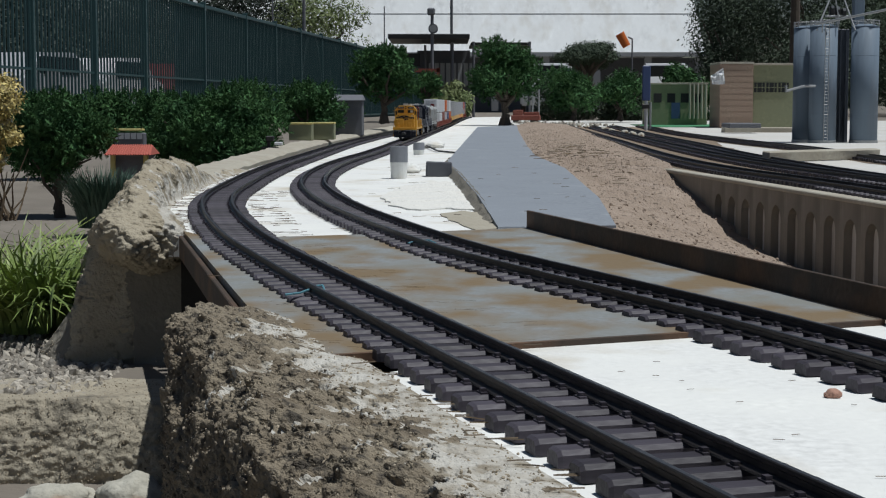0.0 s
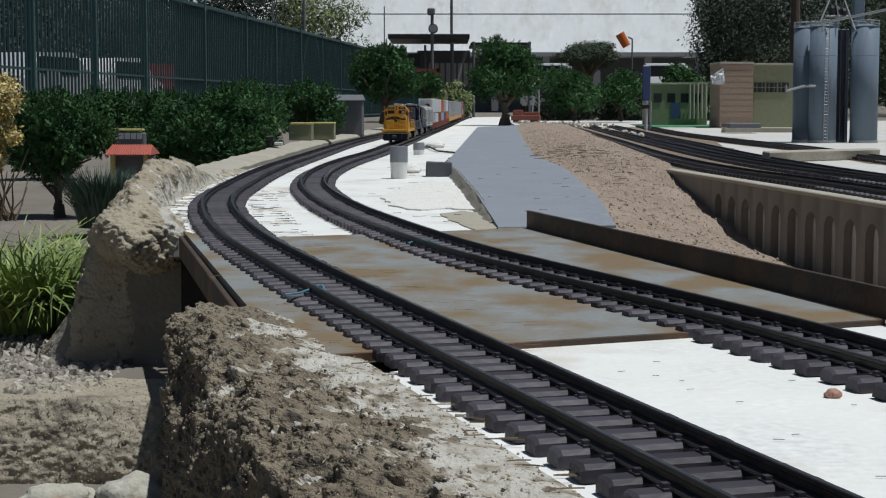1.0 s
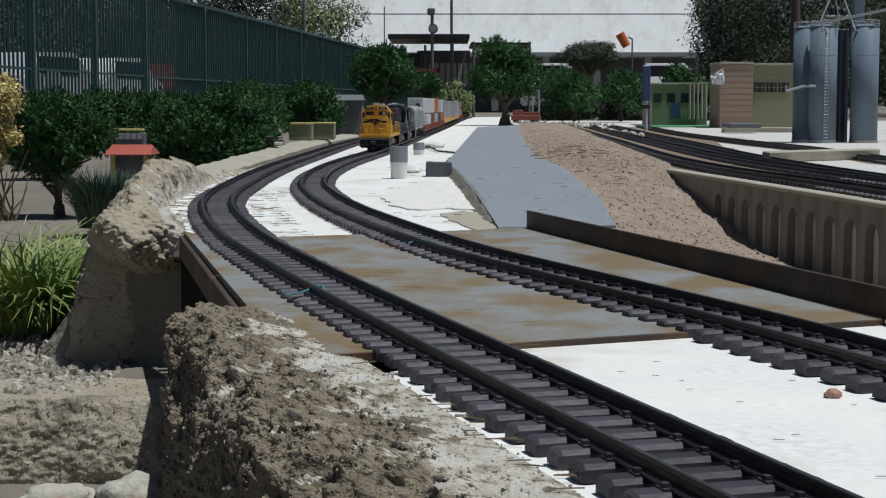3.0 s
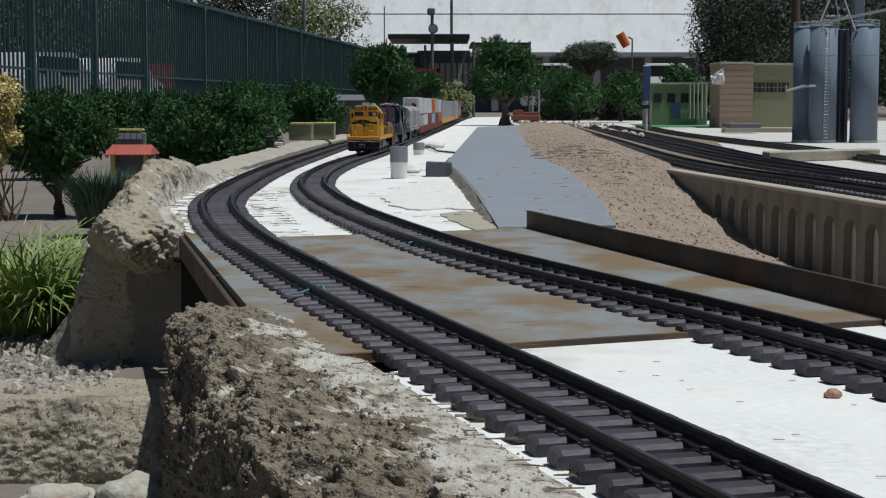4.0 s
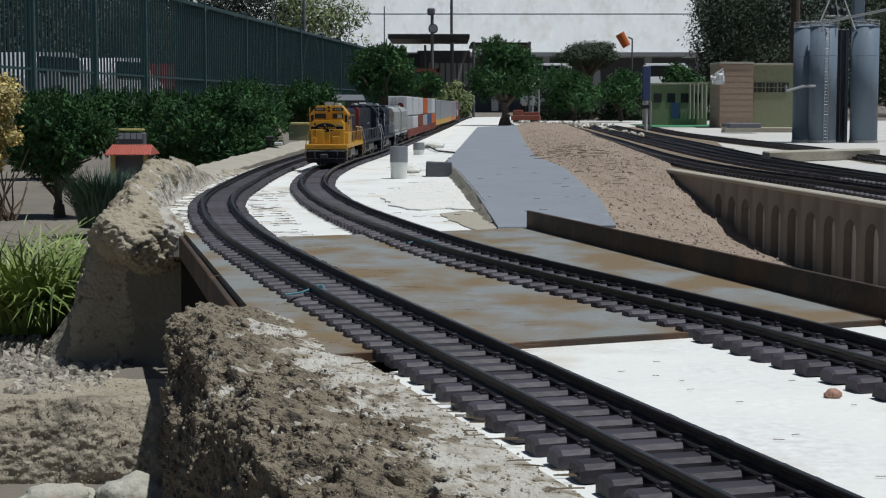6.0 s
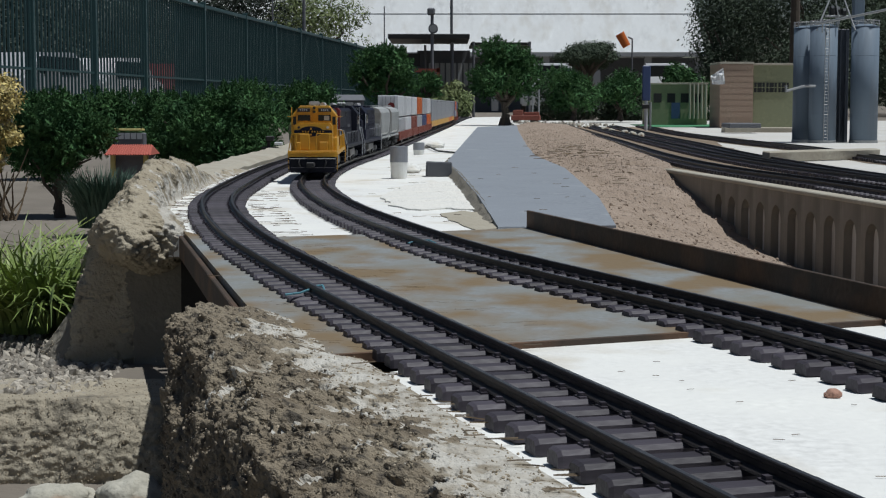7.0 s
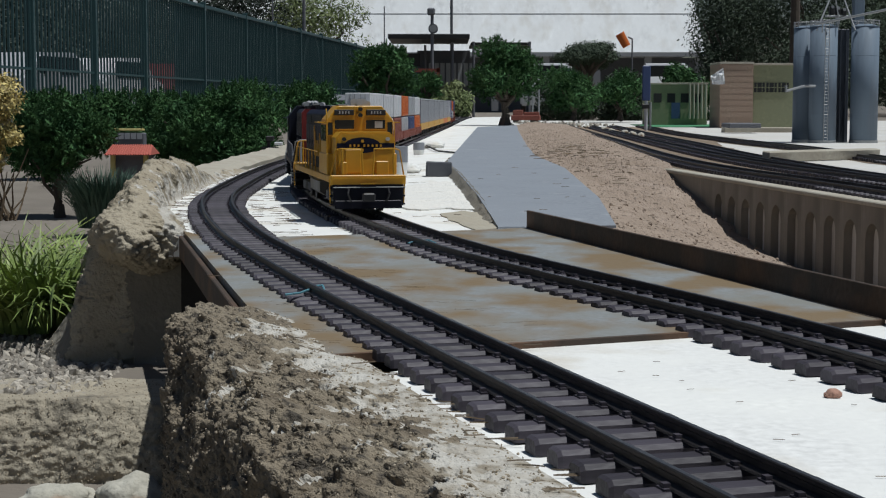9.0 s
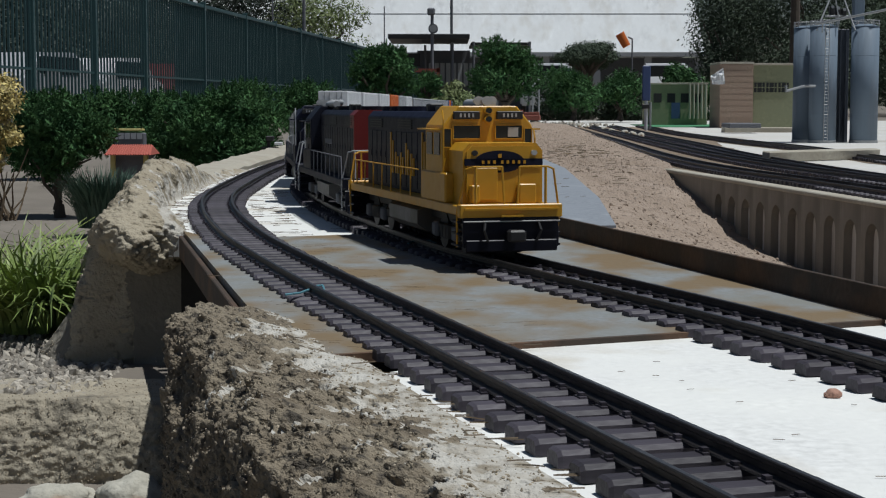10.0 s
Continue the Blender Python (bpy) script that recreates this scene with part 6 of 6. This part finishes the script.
def van(x, y, rz, label):
    c = thing("van", pose(x, y, -0.185, 0, 0, rz), label, "van")
    bm = extrude_profile([(-1.6, 0.35), (-1.6, 1.2), (-1.2, 2.1), (2.2, 2.2), (2.3, 0.35)], -0.9, 0.9)
    bmesh.ops.bevel(bm, geom=list(bm.edges), offset=0.08, segments=2, affect="EDGES")
    part("body", bm, WHITE, c)
    part("windscreen", boxes((-1.38, 0, 1.62, 0.12, 1.5, 0.8), bevel=0.03), GLASS, c)
    for sy in (-1, 1):
        part("side_window", boxes((0.3, sy * 0.905, 1.65, 2.6, 0.02, 0.6)), BLUE, c)
        for xx in (-0.9, 1.5):
            part("wheel", rod(bmesh.new(), (xx, sy * 0.75, 0.33), (xx, sy * 0.92, 0.33), 0.33, 16), BLACK, c)
    return c


van((965 - 784) / 2900 * 70, 70, 80, "white van parked before the hall")
van((1175 - 784) / 2900 * 70, 70, 84, "white bus with bluish windows before the hall")


def canopy():
    y = 36.0
    k = y / 2900
    c = thing("station_canopy", Matrix(), "dark flat-roofed station canopy on thin posts", "canopy")
    part("roof", boxes(((760 - 784) * k, y, 0.177 + 116 * k, 138 * k, 3.0, 0.10), ((884 - 784) * k, y + 0.5, 0.177 + 106 * k, 104 * k, 2.4, 0.06), bevel=0.01), BLACK, c)
    for px in (752, 766, 800, 836, 931):
        part("post", rod(bmesh.new(), ((px - 784) * k, y - 1.2 + (2 if px == 752 else 0), -0.2), ((px - 784) * k, y - 1.2 + (2 if px == 752 else 0), 0.177 + 108 * k), 0.03, 10), SLATE, c)
    part("back_wall", boxes(((785 - 784) * k, y + 1.3, 0.177 + 62 * k, 96 * k, 0.08, 75 * k)), SLATE, c, "shaded wall")
    for j in range(8):
        part("wall_panel", boxes(((762 + 10.5 * j - 784) * k, y + 0.9, 0.177 + 55 * k, 7.5 * k, 0.04, 42 * k)), LIGHTGREY, c)
    part("parapet", boxes(((722 - 784) * k, y - 0.8, 0.177 + 78 * k, 46 * k, 0.1, 22 * k)), BLACK, c)
    part("red_beam", boxes(((757 - 784) * k, y - 2, 0.177 + 58 * k, 42 * k, 0.1, 6 * k), ((776 - 784) * k, y - 2, 0.177 + 45 * k, 5 * k, 0.1, 34 * k)), MAROON, c)


canopy()


def mast(x, y, z1, r, label, name="mast"):
    m = thing(name, pose(x, y, -0.185), label, "mast", "masts")
    part("shaft", rod(bmesh.new(), (0, 0, 0), (0, 0, z1), r, 10, r * 0.8), SLATE, m)
    return m


mast((799 - 784) / 2900 * 40, 40, 4.5, 0.04, "tall thin dark mast")
mast((681 - 784) / 2900 * 40, 40, 2.75, 0.018, "thin grey mast beyond the trees")
mast((485 - 784) / 2900 * 46, 46, 4.5, 0.03, "thin grey mast behind the fence")
lm = mast((540 - 784) / 2900 * 50, 50, 5, 0.06, "pale lamp mast behind the fence")
fl = thing("signal_lamp", pose(-0.223, 34.000, 1.549), "grey signal head with a round lamp on a post", "signal")
part("stem", rod(bmesh.new(), (0, 0, -0.9), (0.0, 0, 0.5), 0.035, 10), SLATE, fl)
part("head", boxes((-0.02, 0, 0.55, 0.16, 0.14, 0.15), bevel=0.03), SLATE, fl)
part("lamp", rod(bmesh.new(), (0.02, -0.08, 0.2), (0.02, 0.05, 0.2), 0.10, 20), SLATE, fl)
part("reflector", rod(bmesh.new(), (0.02, -0.085, 0.2), (0.02, -0.08, 0.2), 0.075, 20), GALV, fl)
wk = thing("windsock", pose(6.579, 60.000, 2.556), "orange windsock drum on a bracket", "windsock")
bm = bmesh.new()
rod(bm, (-0.16, 0, 0.22), (0.10, 0, -0.24), 0.17, 16, 0.15)
part("drum", bm, ORANGE, wk)
part("bracket", tube([(0.15, 0, 0.1), (0.3, 0, 0.02), (0.3, 0, -2.75)], 0.03), SLATE, wk)

# ---------------------------------------------------------------- tracks last: many small pieces
track(OUTER, 0.12, 24, "curving outer model track with dark plastic sleepers", 290, "tracks")
track(INNER, 0.3, 24, "curving inner model track with dark plastic sleepers", 290, "tracks")
YARD_1 = Line([(1.06, 1.3), (0.93, 2.2), (0.848, 2.96), (0.80, 3.5), (0.735, 4.1), (0.71, 5.0), (0.79, 7.45), (1.0, 13.4)])
YARD_2 = Line([(1.20, 1.5), (1.04, 3.0), (0.965, 3.7), (0.905, 4.6), (0.90, 5.5), (0.99, 8.5), (1.18, 13.4)])
YARD_3 = Line([(1.40, 2.5), (1.36, 5.0), (1.40, 6.3), (1.375, 7.6), (1.39, 9.6), (1.60, 13.4)])
YARD_4 = Line([(1.02, 3.2), (0.985, 4.2), (0.99, 5.2), (1.06, 6.8), (1.16, 9.2), (1.37, 13.4)])


def ballast(line, y0, y1, half):
    lf, rt = side_points(line, y0, y1, -half, 0.2), side_points(line, y0, y1, half, 0.2)
    v = [(x + 0.02 * noise.noise(Vector((x * 9, y * 9, 0))), y, z) for (x, y), z in [(p, 0.0015) for p in lf] + [(p, 0.0015) for p in rt]]
    mid = side_points(line, y0, y1, 0, 0.2)
    n = len(lf)
    v += [(x, y, 0.005) for x, y in mid]
    f = [(i, i + 1, 2 * n + i + 1, 2 * n + i) for i in range(n - 1)] + [(2 * n + i, 2 * n + i + 1, n + i + 1, n + i) for i in range(n - 1)]
    tagged(solid("ballast_bed", v, f, BALLAST), "thin brown ballast bed under the yard track", "ballast", kind="structure")


for ln, y0, hw in ((YARD_1, 1.6, 0.07), (YARD_2, 2.0, 0.085), (YARD_3, 3.2, 0.06), (YARD_4, 3.3, 0.10)):
    ballast(ln, y0, 13.2, hw)
for ln, y0 in ((YARD_1, 1.6), (YARD_2, 2.0), (YARD_3, 3.2), (YARD_4, 3.3)):
    track(ln, y0, 13.2, "dark model yard track on the concrete yard", 60, "yard tracks", 0.002, 0.03)
motions()
